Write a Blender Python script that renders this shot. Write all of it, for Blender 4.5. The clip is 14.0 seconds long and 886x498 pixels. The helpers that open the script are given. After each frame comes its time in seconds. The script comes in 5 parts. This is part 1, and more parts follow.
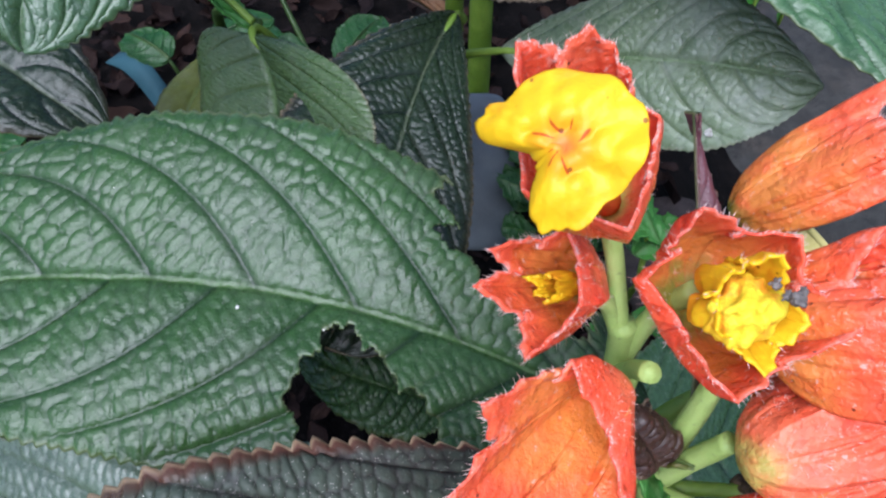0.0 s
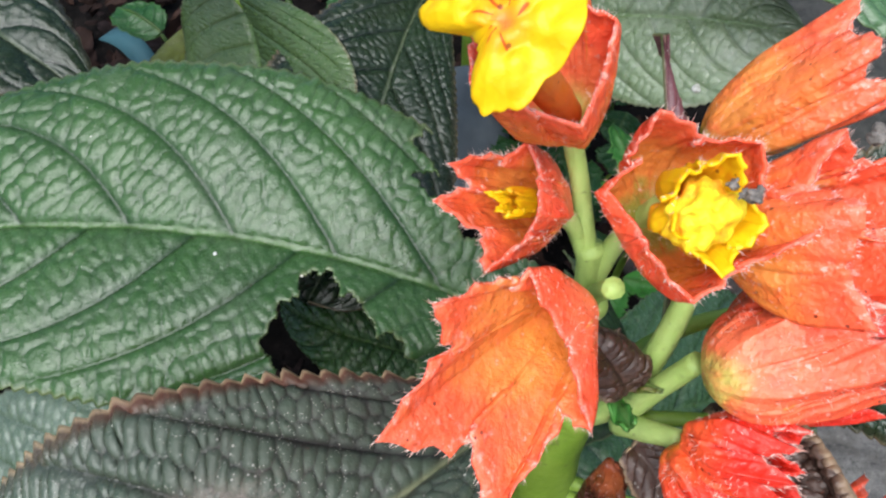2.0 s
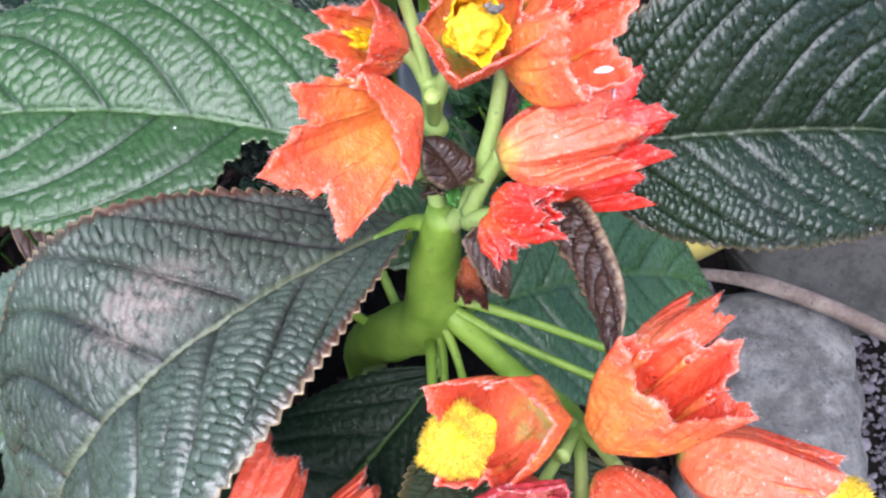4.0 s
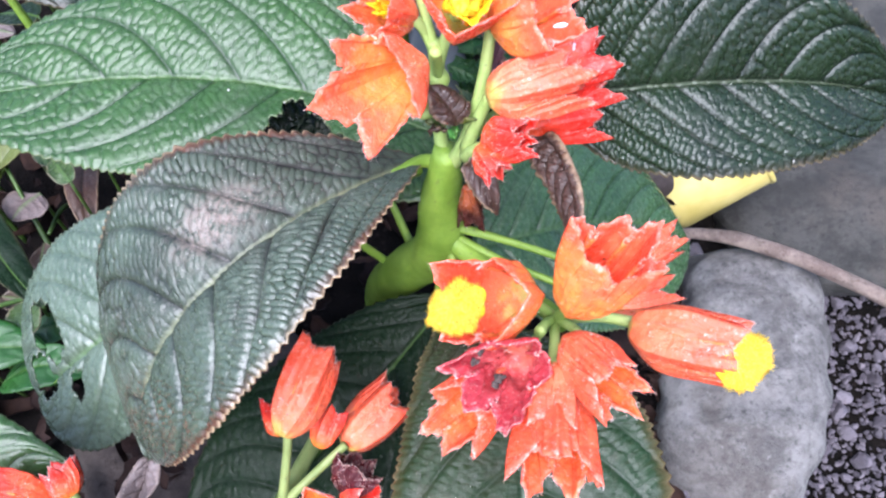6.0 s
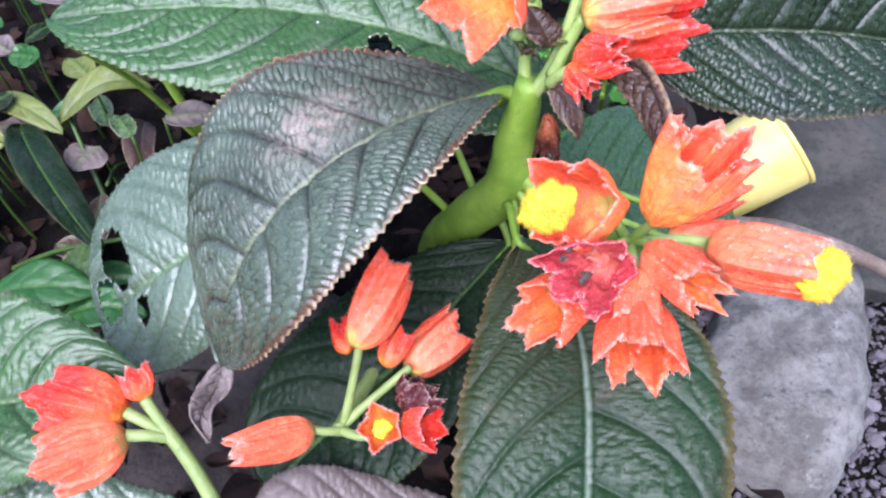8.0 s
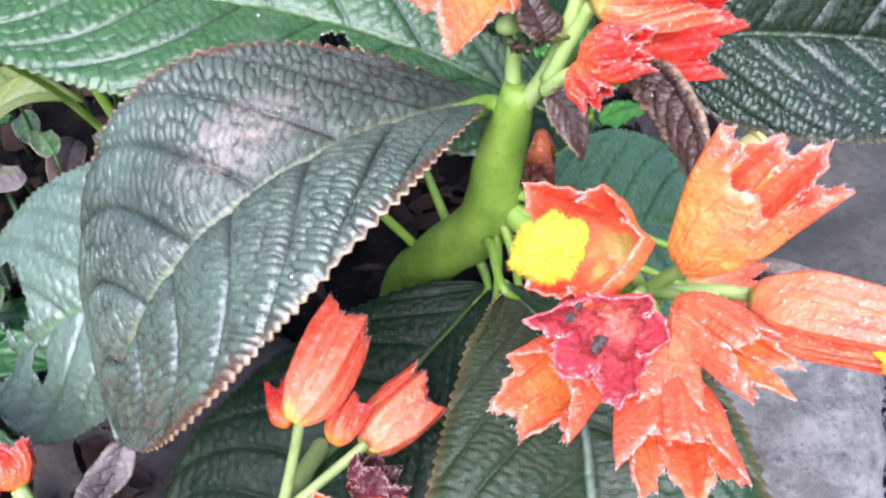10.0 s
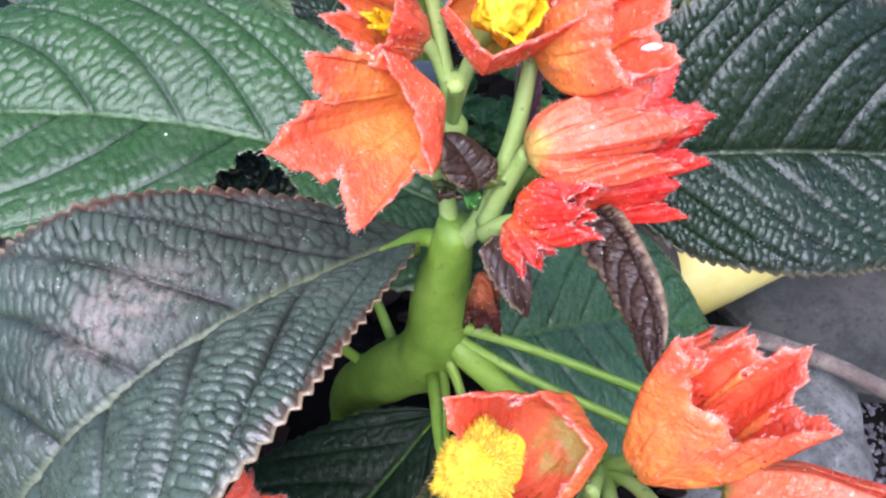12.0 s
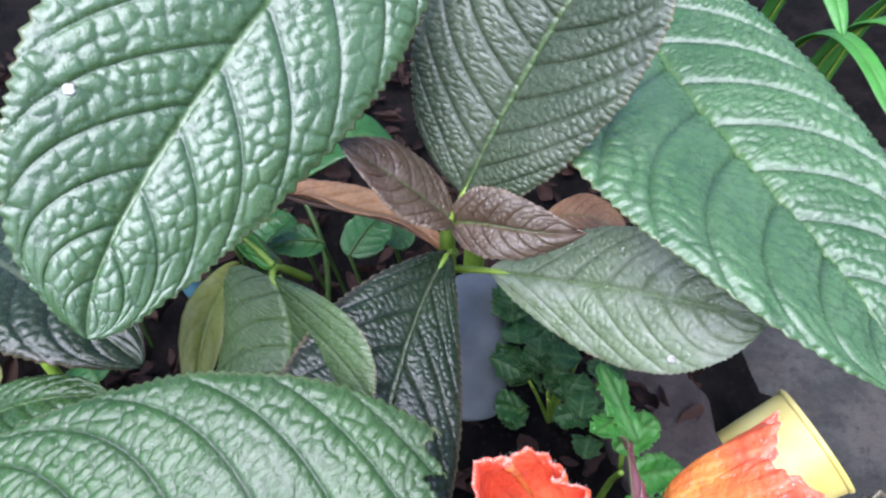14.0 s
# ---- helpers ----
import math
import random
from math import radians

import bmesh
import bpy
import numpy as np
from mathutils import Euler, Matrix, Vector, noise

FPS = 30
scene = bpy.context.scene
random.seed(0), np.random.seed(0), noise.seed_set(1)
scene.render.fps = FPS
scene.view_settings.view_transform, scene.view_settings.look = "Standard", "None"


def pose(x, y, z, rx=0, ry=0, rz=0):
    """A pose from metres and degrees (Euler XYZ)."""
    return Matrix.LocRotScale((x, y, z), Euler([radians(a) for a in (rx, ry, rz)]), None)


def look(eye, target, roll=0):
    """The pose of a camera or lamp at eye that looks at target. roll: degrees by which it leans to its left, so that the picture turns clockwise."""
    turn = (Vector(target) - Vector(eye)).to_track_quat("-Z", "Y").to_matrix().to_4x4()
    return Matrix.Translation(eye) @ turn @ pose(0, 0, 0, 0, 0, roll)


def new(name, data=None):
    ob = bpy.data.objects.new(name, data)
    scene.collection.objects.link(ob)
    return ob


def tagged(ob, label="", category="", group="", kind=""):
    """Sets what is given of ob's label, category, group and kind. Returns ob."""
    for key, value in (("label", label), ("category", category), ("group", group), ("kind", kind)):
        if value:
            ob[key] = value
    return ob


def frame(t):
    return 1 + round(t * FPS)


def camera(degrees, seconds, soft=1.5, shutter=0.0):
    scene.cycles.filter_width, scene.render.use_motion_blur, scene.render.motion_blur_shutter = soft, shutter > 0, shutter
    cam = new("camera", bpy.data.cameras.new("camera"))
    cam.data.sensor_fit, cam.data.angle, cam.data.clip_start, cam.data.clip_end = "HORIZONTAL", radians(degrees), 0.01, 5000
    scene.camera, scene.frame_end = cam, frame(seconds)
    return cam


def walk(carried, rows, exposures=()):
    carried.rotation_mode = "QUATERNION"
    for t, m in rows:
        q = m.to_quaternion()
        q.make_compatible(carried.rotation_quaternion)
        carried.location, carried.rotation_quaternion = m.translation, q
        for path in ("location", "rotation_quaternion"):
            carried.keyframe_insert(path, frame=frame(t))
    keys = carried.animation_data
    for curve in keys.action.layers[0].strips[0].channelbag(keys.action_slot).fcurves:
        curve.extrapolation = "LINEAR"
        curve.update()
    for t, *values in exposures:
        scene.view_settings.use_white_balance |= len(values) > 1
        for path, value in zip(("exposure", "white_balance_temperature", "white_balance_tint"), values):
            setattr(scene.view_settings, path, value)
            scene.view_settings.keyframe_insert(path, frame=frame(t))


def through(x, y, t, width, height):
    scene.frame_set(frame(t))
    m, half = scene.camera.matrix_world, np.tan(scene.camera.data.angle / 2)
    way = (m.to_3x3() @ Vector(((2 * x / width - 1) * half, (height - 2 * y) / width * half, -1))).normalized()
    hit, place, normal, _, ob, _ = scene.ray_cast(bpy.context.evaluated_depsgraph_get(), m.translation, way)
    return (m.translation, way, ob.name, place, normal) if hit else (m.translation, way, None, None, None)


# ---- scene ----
import functools

cam = camera(64.19, 14.0, soft=2.3)
# seconds, place of the eye in metres, turn in degrees
ROWS = [
    (0, 0, -0, 0.33, 35, -0, -0),
    (0.5, 0.00036, 0.01651, 0.33554, 35.289, 0.075, -0.248),
    (1, 0.0026, 0.02393, 0.33343, 35.078, 0.377, -0.726),
    (1.5, 0.00392, 0.017, 0.33121, 35.125, 0.364, -0.741),
    (2, 0.00587, -0.00769, 0.32368, 34.394, 0.708, -0.105),
    (2.5, 0.02074, -0.0356, 0.33636, 34.846, 0.172, -0.033),
    (3, 0.02557, -0.04114, 0.34702, 35.291, 1.014, -0.472),
    (3.5, 0.02649, -0.03779, 0.34614, 35.369, 0.963, -0.745),
    (4, 0.02994, -0.05635, 0.34041, 32.972, 1.866, -1.301),
    (4.2, 0.03286, -0.06163, 0.34431, 32.432, 2.105, -1.256),
    (6.3, 0.03246, -0.09607, 0.36475, 32.716, 3.165, -1.195),
    (6.5, 0.03344, -0.09556, 0.3643, 32.696, 3.26, -1.198),
    (7, 0.02506, -0.11007, 0.3614, 32.611, 3.737, -0.549),
    (7.2, 0.01954, -0.11772, 0.36533, 33.246, 3.525, 0.318),
    (9.3, 0.00653, -0.12727, 0.32178, 35.816, -0.662, 1.89),
    (9.5, 0.00464, -0.11659, 0.31941, 36.24, -0.729, 1.911),
    (10, 0.01042, -0.09581, 0.32045, 37.356, -0.525, 0.931),
    (10.5, 0.01077, -0.09236, 0.31634, 37.449, -0.725, 0.734),
    (11, 0.0157, -0.08518, 0.31374, 37.549, -1.067, 0.279),
    (11.5, 0.02101, -0.07397, 0.31583, 37.504, -0.812, -0.298),
    (12, 0.02226, -0.05847, 0.32212, 38.783, -0.492, -1.096),
    (12.5, 0.0216, -0.04378, 0.33376, 39.216, -0.319, -0.985),
    (13, 0.01581, -0.02114, 0.34633, 41.144, -0.944, -0.141),
    (13.5, 0.01169, -0.00672, 0.36037, 42.267, -0.998, -0.342),
    (14, 0.00354, 0.01204, 0.37642, 43.285, 0.011, 0.529),
]
EXPOSURES = ((0.0, 1.6, 5480, 14), (1.0, 2.0, 5680, 13), (2.0, 1.75, 6130, 6), (3.0, 1.72, 6200, 2), (3.5, 1.48, 5930, 9), (4.0, 2.15, 5680, 15), (6.5, 2.5, 5580, 18), (7.0, 2.3, 5480, 19), (9.5, 2.71, 5580, 18), (10.5, 2.56, 5530, 16), (11.5, 2.35, 5430, 18), (12.0, 2.07, 5480, 18), (12.5, 2.25, 5430, 20), (13.0, 1.7, 5480, 21), (13.5, 2.0, 5500, 20), (14.0, 2.34, 5580, 18))
walk(cam, [(t, pose(x, y, z, a, b, c)) for t, x, y, z, a, b, c in ROWS], EXPOSURES)

# ---- light: bright overcast sky ----
world = bpy.data.worlds.new("overcast_sky")
scene.world = world
world.use_nodes = True
wn = world.node_tree.nodes
sky = wn.new("ShaderNodeTexSky")
sky.sky_type = "NISHITA"
sky.sun_disc = False
sky.sun_elevation = radians(61)
sky.sun_rotation = radians(192)
sky.dust_density = 3.0
wn["Background"].inputs["Strength"].default_value = 0.065
world.node_tree.links.new(sky.outputs[0], wn["Background"].inputs["Color"])
sun = new("sun", bpy.data.lights.new("sun", "SUN"))
sun.data.energy, sun.data.angle, sun.data.color = 1.75, radians(60), (1.0, 0.985, 0.965)
sun.matrix_world = look((-0.13, -0.54, 1.0), (0, 0, 0))


# ---- materials ----
class Mat:
    """A short way to write node materials."""

    def __init__(self, name, rough=0.5, spec=0.5):
        self.m = bpy.data.materials.new(name)
        self.m.use_nodes = True
        self.t = self.m.node_tree
        self.b = self.t.nodes["Principled BSDF"]
        self.b.inputs["Roughness"].default_value = rough
        self.b.inputs["Specular IOR Level"].default_value = spec
        self.co = self.t.nodes.new("ShaderNodeTexCoord").outputs["Object"]

    def link(self, a, b):
        self.t.links.new(a, b)

    def put(self, socket, v):
        if isinstance(v, (int, float)):
            socket.default_value = v
        elif isinstance(v, (tuple, list)):
            socket.default_value = tuple(v) if len(v) == len(socket.default_value) else (*v, 1)
        else:
            self.link(v, socket)

    def noise(self, scale, detail=4, rough=0.6, dist=0.0, vec=None):
        n = self.t.nodes.new("ShaderNodeTexNoise")
        n.inputs["Scale"].default_value, n.inputs["Detail"].default_value = scale, detail
        n.inputs["Roughness"].default_value, n.inputs["Distortion"].default_value = rough, dist
        self.link(vec or self.co, n.inputs["Vector"])
        return n.outputs["Fac"]

    def cells(self, scale, feature="F1", vec=None):
        n = self.t.nodes.new("ShaderNodeTexVoronoi")
        n.feature = feature
        n.inputs["Scale"].default_value = scale
        self.link(vec or self.co, n.inputs["Vector"])
        return n.outputs["Distance"]

    def attr(self, name):
        n = self.t.nodes.new("ShaderNodeAttribute")
        n.attribute_name = name
        return n.outputs["Fac"]

    def step(self, v, lo, hi, a=0.0, b=1.0):
        n = self.t.nodes.new("ShaderNodeMapRange")
        n.interpolation_type = "SMOOTHSTEP"
        self.put(n.inputs["Value"], v)
        for k, x in zip(("From Min", "From Max", "To Min", "To Max"), (lo, hi, a, b)):
            n.inputs[k].default_value = x
        return n.outputs["Result"]

    def calc(self, op, a, b=0.0):
        n = self.t.nodes.new("ShaderNodeMath")
        n.operation = op
        self.put(n.inputs[0], a)
        self.put(n.inputs[1], b)
        return n.outputs[0]

    def mix(self, f, a, b):
        n = self.t.nodes.new("ShaderNodeMix")
        n.data_type = "RGBA"
        self.put(n.inputs[0], f)
        self.put(n.inputs[6], a)
        self.put(n.inputs[7], b)
        return n.outputs[2]

    def rand(self):
        return self.t.nodes.new("ShaderNodeObjectInfo").outputs["Random"]

    def island(self):
        return self.t.nodes.new("ShaderNodeNewGeometry").outputs["Random Per Island"]

    def colour(self, c):
        self.put(self.b.inputs["Base Color"], c)
        self.last = c

    def rough(self, v):
        self.put(self.b.inputs["Roughness"], v)

    def bump(self, h, dist=0.001, strength=1.0):
        n = self.t.nodes.new("ShaderNodeBump")
        n.inputs["Distance"].default_value, n.inputs["Strength"].default_value = dist, strength
        self.put(n.inputs["Height"], h)
        old = self.b.inputs["Normal"].links
        if old:
            self.link(old[0].from_socket, n.inputs["Normal"])
        self.link(n.outputs[0], self.b.inputs["Normal"])

    def through_light(self, amount, tint=None):
        """Lets some light through thin tissue."""
        tr = self.t.nodes.new("ShaderNodeBsdfTranslucent")
        self.put(tr.inputs["Color"], tint if tint is not None else self.last)
        mx = self.t.nodes.new("ShaderNodeMixShader")
        mx.inputs[0].default_value = amount
        out = self.t.nodes["Material Output"]
        self.link(self.b.outputs[0], mx.inputs[1])
        self.link(tr.outputs[0], mx.inputs[2])
        self.link(mx.outputs[0], out.inputs["Surface"])


def leaf_material(name, deep, pale, vein, rim, rough=0.42, dust=0.25, dust_colour=(0.42, 0.40, 0.36), patch=0.0, vein_mix=0.5, stain_shade=None, stain_mix=0.0, through=0.12, spec=0.5, band=None, band_mix=0.0, ribc=(0.075, 0.14, 0.03), rib_mix=0.6):
    m = Mat(name, rough, spec)
    big, mid, fine = m.noise(28, 3), m.noise(140, 4), m.noise(420, 4)
    c = m.mix(m.step(big, 0.35, 0.65), deep, pale)
    c = m.mix(m.step(mid, 0.35, 0.75, 0, 0.35), c, tuple(x * 0.55 for x in deep[:3]))
    if stain_shade is not None:
        c = m.mix(m.step(m.noise(38, 5, 0.65, 0.6), 0.48, 0.66, 0, stain_mix), c, stain_shade)
        # foot tint: real staining on the dark leaf, shade painted into the green one
        c = m.mix(m.calc("MULTIPLY", m.attr("foot"), m.step(m.noise(90, 5, 0.7), 0.25, 0.55, 0.2, 0.95)), c, tuple(x * 0.6 for x in stain_shade[:3]))
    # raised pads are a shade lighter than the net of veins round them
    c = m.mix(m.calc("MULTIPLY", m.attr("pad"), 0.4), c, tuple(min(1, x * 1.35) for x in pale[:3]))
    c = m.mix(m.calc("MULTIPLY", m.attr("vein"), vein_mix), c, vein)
    film = m.step(m.noise(60, 6, 0.7), 0.45, 0.75, 0, dust)
    c = m.mix(film, c, dust_colour)
    # dust lies in small grains
    grains = m.calc("MULTIPLY", m.step(m.cells(640), 0.17, 0.09, 0, 1), m.step(m.noise(75, 2), 0.47, 0.60))
    tiny = m.calc("MULTIPLY", m.step(m.cells(1500), 0.20, 0.10, 0, 1), m.step(m.noise(110, 3), 0.42, 0.60))
    c = m.mix(m.calc("MULTIPLY", m.calc("MAXIMUM", grains, tiny), min(0.9, 0.18 + dust * 1.6)), c, (0.36, 0.33, 0.29))
    if patch:
        spot = m.calc("MULTIPLY", m.attr("patch"), m.step(m.noise(210, 6, 0.8), 0.40, 0.62))
        c = m.mix(m.calc("MULTIPLY", spot, patch), c, (0.20, 0.160, 0.135))
    if band is not None:
        c = m.mix(m.calc("MULTIPLY", m.attr("band"), band_mix), c, band)
    c = m.mix(m.calc("MULTIPLY", m.attr("ribline"), rib_mix), c, ribc)
    c = m.mix(m.attr("rim"), c, rim)
    m.colour(c)
    r0 = m.step(fine, 0.35, 0.65, max(0.08, rough - 0.15), rough + 0.15)
    r0 = m.calc("ADD", r0, m.step(m.noise(60, 6, 0.7), 0.45, 0.75, 0, dust * 0.5))
    m.rough(m.calc("ADD", r0, m.calc("MULTIPLY", m.attr("foot"), 0.30)) if stain_shade is not None else r0)
    if stain_shade is not None:
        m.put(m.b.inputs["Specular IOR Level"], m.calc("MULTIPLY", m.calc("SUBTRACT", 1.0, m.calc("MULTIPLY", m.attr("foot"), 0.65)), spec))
    m.bump(m.noise(520, 3, 0.5), 0.0006, 0.35)
    m.bump(m.noise(1700, 3, 0.6), 0.00022, 0.6)
    m.through_light(through)
    return m.m


GREEN = leaf_material("green_leaf", (0.019, 0.049, 0.012), (0.032, 0.073, 0.019), (0.004, 0.014, 0.003), (0.13, 0.14, 0.06), 0.22, 0.05, spec=0.42, vein_mix=0.8, rib_mix=0.4, stain_shade=(0.016, 0.026, 0.016), stain_mix=0.15)
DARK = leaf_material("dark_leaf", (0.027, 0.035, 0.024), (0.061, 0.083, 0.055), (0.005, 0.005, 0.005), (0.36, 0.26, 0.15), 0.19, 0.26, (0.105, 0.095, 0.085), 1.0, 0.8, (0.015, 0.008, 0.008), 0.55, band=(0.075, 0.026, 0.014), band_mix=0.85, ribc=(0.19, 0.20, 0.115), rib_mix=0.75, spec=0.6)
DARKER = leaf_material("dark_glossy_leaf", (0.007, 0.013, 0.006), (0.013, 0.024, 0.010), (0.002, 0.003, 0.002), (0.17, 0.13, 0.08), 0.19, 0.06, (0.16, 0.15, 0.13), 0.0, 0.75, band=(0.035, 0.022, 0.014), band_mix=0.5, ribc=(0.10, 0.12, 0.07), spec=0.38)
OLD = leaf_material("old_leaf", (0.006, 0.018, 0.006), (0.011, 0.028, 0.009), (0.03, 0.045, 0.026), (0.17, 0.12, 0.06), 0.26, 0.05, dust_colour=(0.10, 0.085, 0.07), spec=0.22, vein_mix=0.35, stain_shade=(0.040, 0.030, 0.014), stain_mix=0.5, band=(0.06, 0.045, 0.015), band_mix=0.7, ribc=(0.16, 0.20, 0.15))
DUSTY = leaf_material("dusty_leaf", (0.080, 0.118, 0.055), (0.125, 0.168, 0.090), (0.07, 0.10, 0.055), (0.22, 0.18, 0.12), 0.34, 0.55, (0.34, 0.365, 0.31), 0.0, 0.45, spec=0.55)
DULL = leaf_material("dull_olive_leaf", (0.028, 0.054, 0.015), (0.048, 0.082, 0.024), (0.055, 0.085, 0.03), (0.24, 0.18, 0.13), 0.36, 0.18, (0.16, 0.175, 0.135), 0.0, 0.5)
PLUM = leaf_material("plum_leaf", (0.070, 0.020, 0.026), (0.115, 0.042, 0.050), (0.03, 0.008, 0.010), (0.34, 0.26, 0.16), 0.45, 0.2, (0.18, 0.12, 0.12))
LUSH = leaf_material("lush_green_leaf", (0.032, 0.076, 0.027), (0.056, 0.116, 0.044), (0.008, 0.030, 0.008), (0.16, 0.17, 0.08), 0.22, 0.05, spec=0.5, vein_mix=0.8)
MUTED = leaf_material("muted_grey_green_leaf", (0.028, 0.042, 0.021), (0.048, 0.066, 0.035), (0.02, 0.03, 0.014), (0.24, 0.20, 0.13), 0.33, 0.22, (0.14, 0.14, 0.115), spec=0.45, vein_mix=0.6)
WET = leaf_material("wet_green_leaf", (0.030, 0.066, 0.024), (0.052, 0.098, 0.040), (0.012, 0.030, 0.010), (0.16, 0.15, 0.07), 0.15, 0.03, spec=0.62, vein_mix=0.8)
LEAFY = leaf_material("plain_green_leaf", (0.012, 0.062, 0.008), (0.021, 0.090, 0.013), (0.024, 0.085, 0.016), (0.04, 0.10, 0.018), 0.42, 0.05, through=0.25)
PALE = leaf_material("bluish_green_leaf", (0.050, 0.074, 0.046), (0.080, 0.112, 0.072), (0.022, 0.045, 0.022), (0.15, 0.15, 0.09), 0.24, 0.15, (0.20, 0.22, 0.19), spec=0.75, vein_mix=0.6)
# near-black green: the shade on low and background leaves is put into the colour
SHADEDGREEN = leaf_material("shaded_green_leaf", (0.004, 0.011, 0.004), (0.007, 0.016, 0.006), (0.006, 0.012, 0.005), (0.08, 0.07, 0.03), 0.36, 0.02, spec=0.12)
BRONZE = leaf_material("bronze_leaf", (0.042, 0.019, 0.011), (0.060, 0.042, 0.024), (0.022, 0.010, 0.006), (0.22, 0.17, 0.12), 0.42, 0.24, (0.20, 0.16, 0.13), 0.0, 0.7)
PURPLE = leaf_material("purple_leaf", (0.024, 0.010, 0.006), (0.042, 0.018, 0.010), (0.008, 0.003, 0.003), (0.32, 0.22, 0.13), 0.5, 0.28, (0.16, 0.10, 0.085), 0.0, 0.6, band=(0.10, 0.055, 0.035), band_mix=0.3, ribc=(0.06, 0.03, 0.02))
FRESH = leaf_material("fresh_green_leaf", (0.035, 0.16, 0.016), (0.06, 0.23, 0.03), (0.09, 0.26, 0.05), (0.09, 0.24, 0.04), 0.45, 0.05, through=0.3)
OLIVE = leaf_material("olive_leaf", (0.07, 0.09, 0.012), (0.11, 0.13, 0.02), (0.12, 0.14, 0.03), (0.10, 0.08, 0.02), 0.5, 0.1, through=0.25)
WILTED = leaf_material("withered_leaf", (0.060, 0.044, 0.040), (0.110, 0.082, 0.076), (0.05, 0.03, 0.026), (0.20, 0.15, 0.12), 0.6, 0.25, (0.20, 0.17, 0.16))
DEAD = leaf_material("dead_leaf", (0.19, 0.078, 0.028), (0.32, 0.175, 0.075), (0.15, 0.06, 0.025), (0.2, 0.08, 0.03), 0.6, 0.1)


def stem_material(name, a, b):
    m = Mat(name, 0.42)
    c = m.mix(m.step(m.noise(60, 4), 0.35, 0.65), a, b)
    c = m.mix(m.step(m.noise(420, 3), 0.62, 0.72, 0, 0.5), c, (0.10, 0.09, 0.04))
    m.colour(c)
    m.bump(m.noise(260, 5, 0.6), 0.0008, 0.5)
    m.bump(m.noise(1300, 4), 0.0003, 0.8)
    m.through_light(0.28)
    return m.m


STEM = stem_material("green_stem", (0.165, 0.275, 0.028), (0.265, 0.395, 0.052))
DIMSTEM = stem_material("dark_green_stem", (0.035, 0.075, 0.012), (0.06, 0.11, 0.02))
STALK = stem_material("pale_flower_stalk", (0.35, 0.48, 0.12), (0.47, 0.58, 0.19))
DULLSTALK = stem_material("dull_green_stalk", (0.19, 0.25, 0.070), (0.28, 0.34, 0.115))
OLDSTEM = stem_material("brown_stem", (0.10, 0.06, 0.04), (0.17, 0.10, 0.07))


def calyx_material(name, foot, belly, lip, tip, blotch, white=0.35, vein=(0.60, 0.07, 0.02), veined=0.25, turn=(0.30, 0.80)):
    m = Mat(name, 0.36, 0.55)
    s = m.calc("ADD", m.attr("along"), m.step(m.noise(110, 3), 0.2, 0.8, -0.14, 0.14))
    c = m.mix(m.step(s, 0.03, 0.26), foot, belly)
    c = m.mix(m.step(s, *turn), c, lip)
    c = m.mix(m.step(m.noise(160, 5, 0.65, 0.3), 0.46, 0.70, 0, 0.6), c, blotch)
    c = m.mix(m.step(m.noise(60, 4, 0.6), 0.52, 0.70, 0, 0.5), c, belly)
    c = m.mix(m.calc("MULTIPLY", m.attr("line"), m.step(m.noise(120, 3), 0.4, 0.65, 0.0, veined)), c, vein)
    c = m.mix(m.calc("MULTIPLY", m.step(m.attr("lip"), 0.95, 1.0), m.step(m.noise(240, 3), 0.4, 0.6, 0.0, 0.22)), c, tip)
    frost = m.calc("MULTIPLY", m.step(m.noise(620, 5, 0.75), 0.52, 0.66), m.step(m.attr("lip"), 0.84, 1.0, 0.06, 1.15))
    c = m.mix(m.calc("MULTIPLY", frost, white), c, (0.88, 0.60, 0.52))
    # pale speckles: dust, with the highlights on hairs painted into the colour too
    c = m.mix(m.calc("MULTIPLY", m.step(m.noise(900, 3, 0.7), 0.63, 0.68), white), c, (0.86, 0.66, 0.58))
    c = m.mix(m.calc("MULTIPLY", m.step(m.cells(420), 0.13, 0.07, 0, 0.85), m.step(m.noise(90, 2), 0.45, 0.58)), c, (0.06, 0.012, 0.008))
    m.colour(c)
    m.rough(m.step(m.noise(300, 3), 0.35, 0.65, 0.14, 0.52))
    m.bump(m.noise(150, 5, 0.6, 0.4), 0.0016, 0.7)
    m.bump(m.noise(520, 4, 0.6), 0.0008, 0.7)
    m.bump(m.noise(1300, 3), 0.0003, 0.6)
    m.through_light(0.28)
    return m.m


ORANGE = calyx_material("orange_calyx", (0.52, 0.44, 0.10), (0.86, 0.190, 0.080), (0.86, 0.108, 0.042), (0.92, 0.40, 0.32), (0.82, 0.070, 0.034), 0.45)
ORANGE_IN = calyx_material("orange_calyx_inside", (0.30, 0.29, 0.045), (0.78, 0.27, 0.050), (0.88, 0.130, 0.050), (0.88, 0.30, 0.22), (0.84, 0.10, 0.035), 0.4, veined=0.7, turn=(0.45, 0.92))
DRIED = calyx_material("dried_calyx", (0.32, 0.07, 0.02), (0.30, 0.075, 0.025), (0.055, 0.012, 0.010), (0.08, 0.03, 0.02), (0.12, 0.02, 0.012), 0.2)
RED = calyx_material("red_calyx", (0.68, 0.22, 0.02), (0.86, 0.11, 0.030), (0.82, 0.036, 0.020), (0.78, 0.09, 0.07), (0.62, 0.016, 0.010), 0.35)
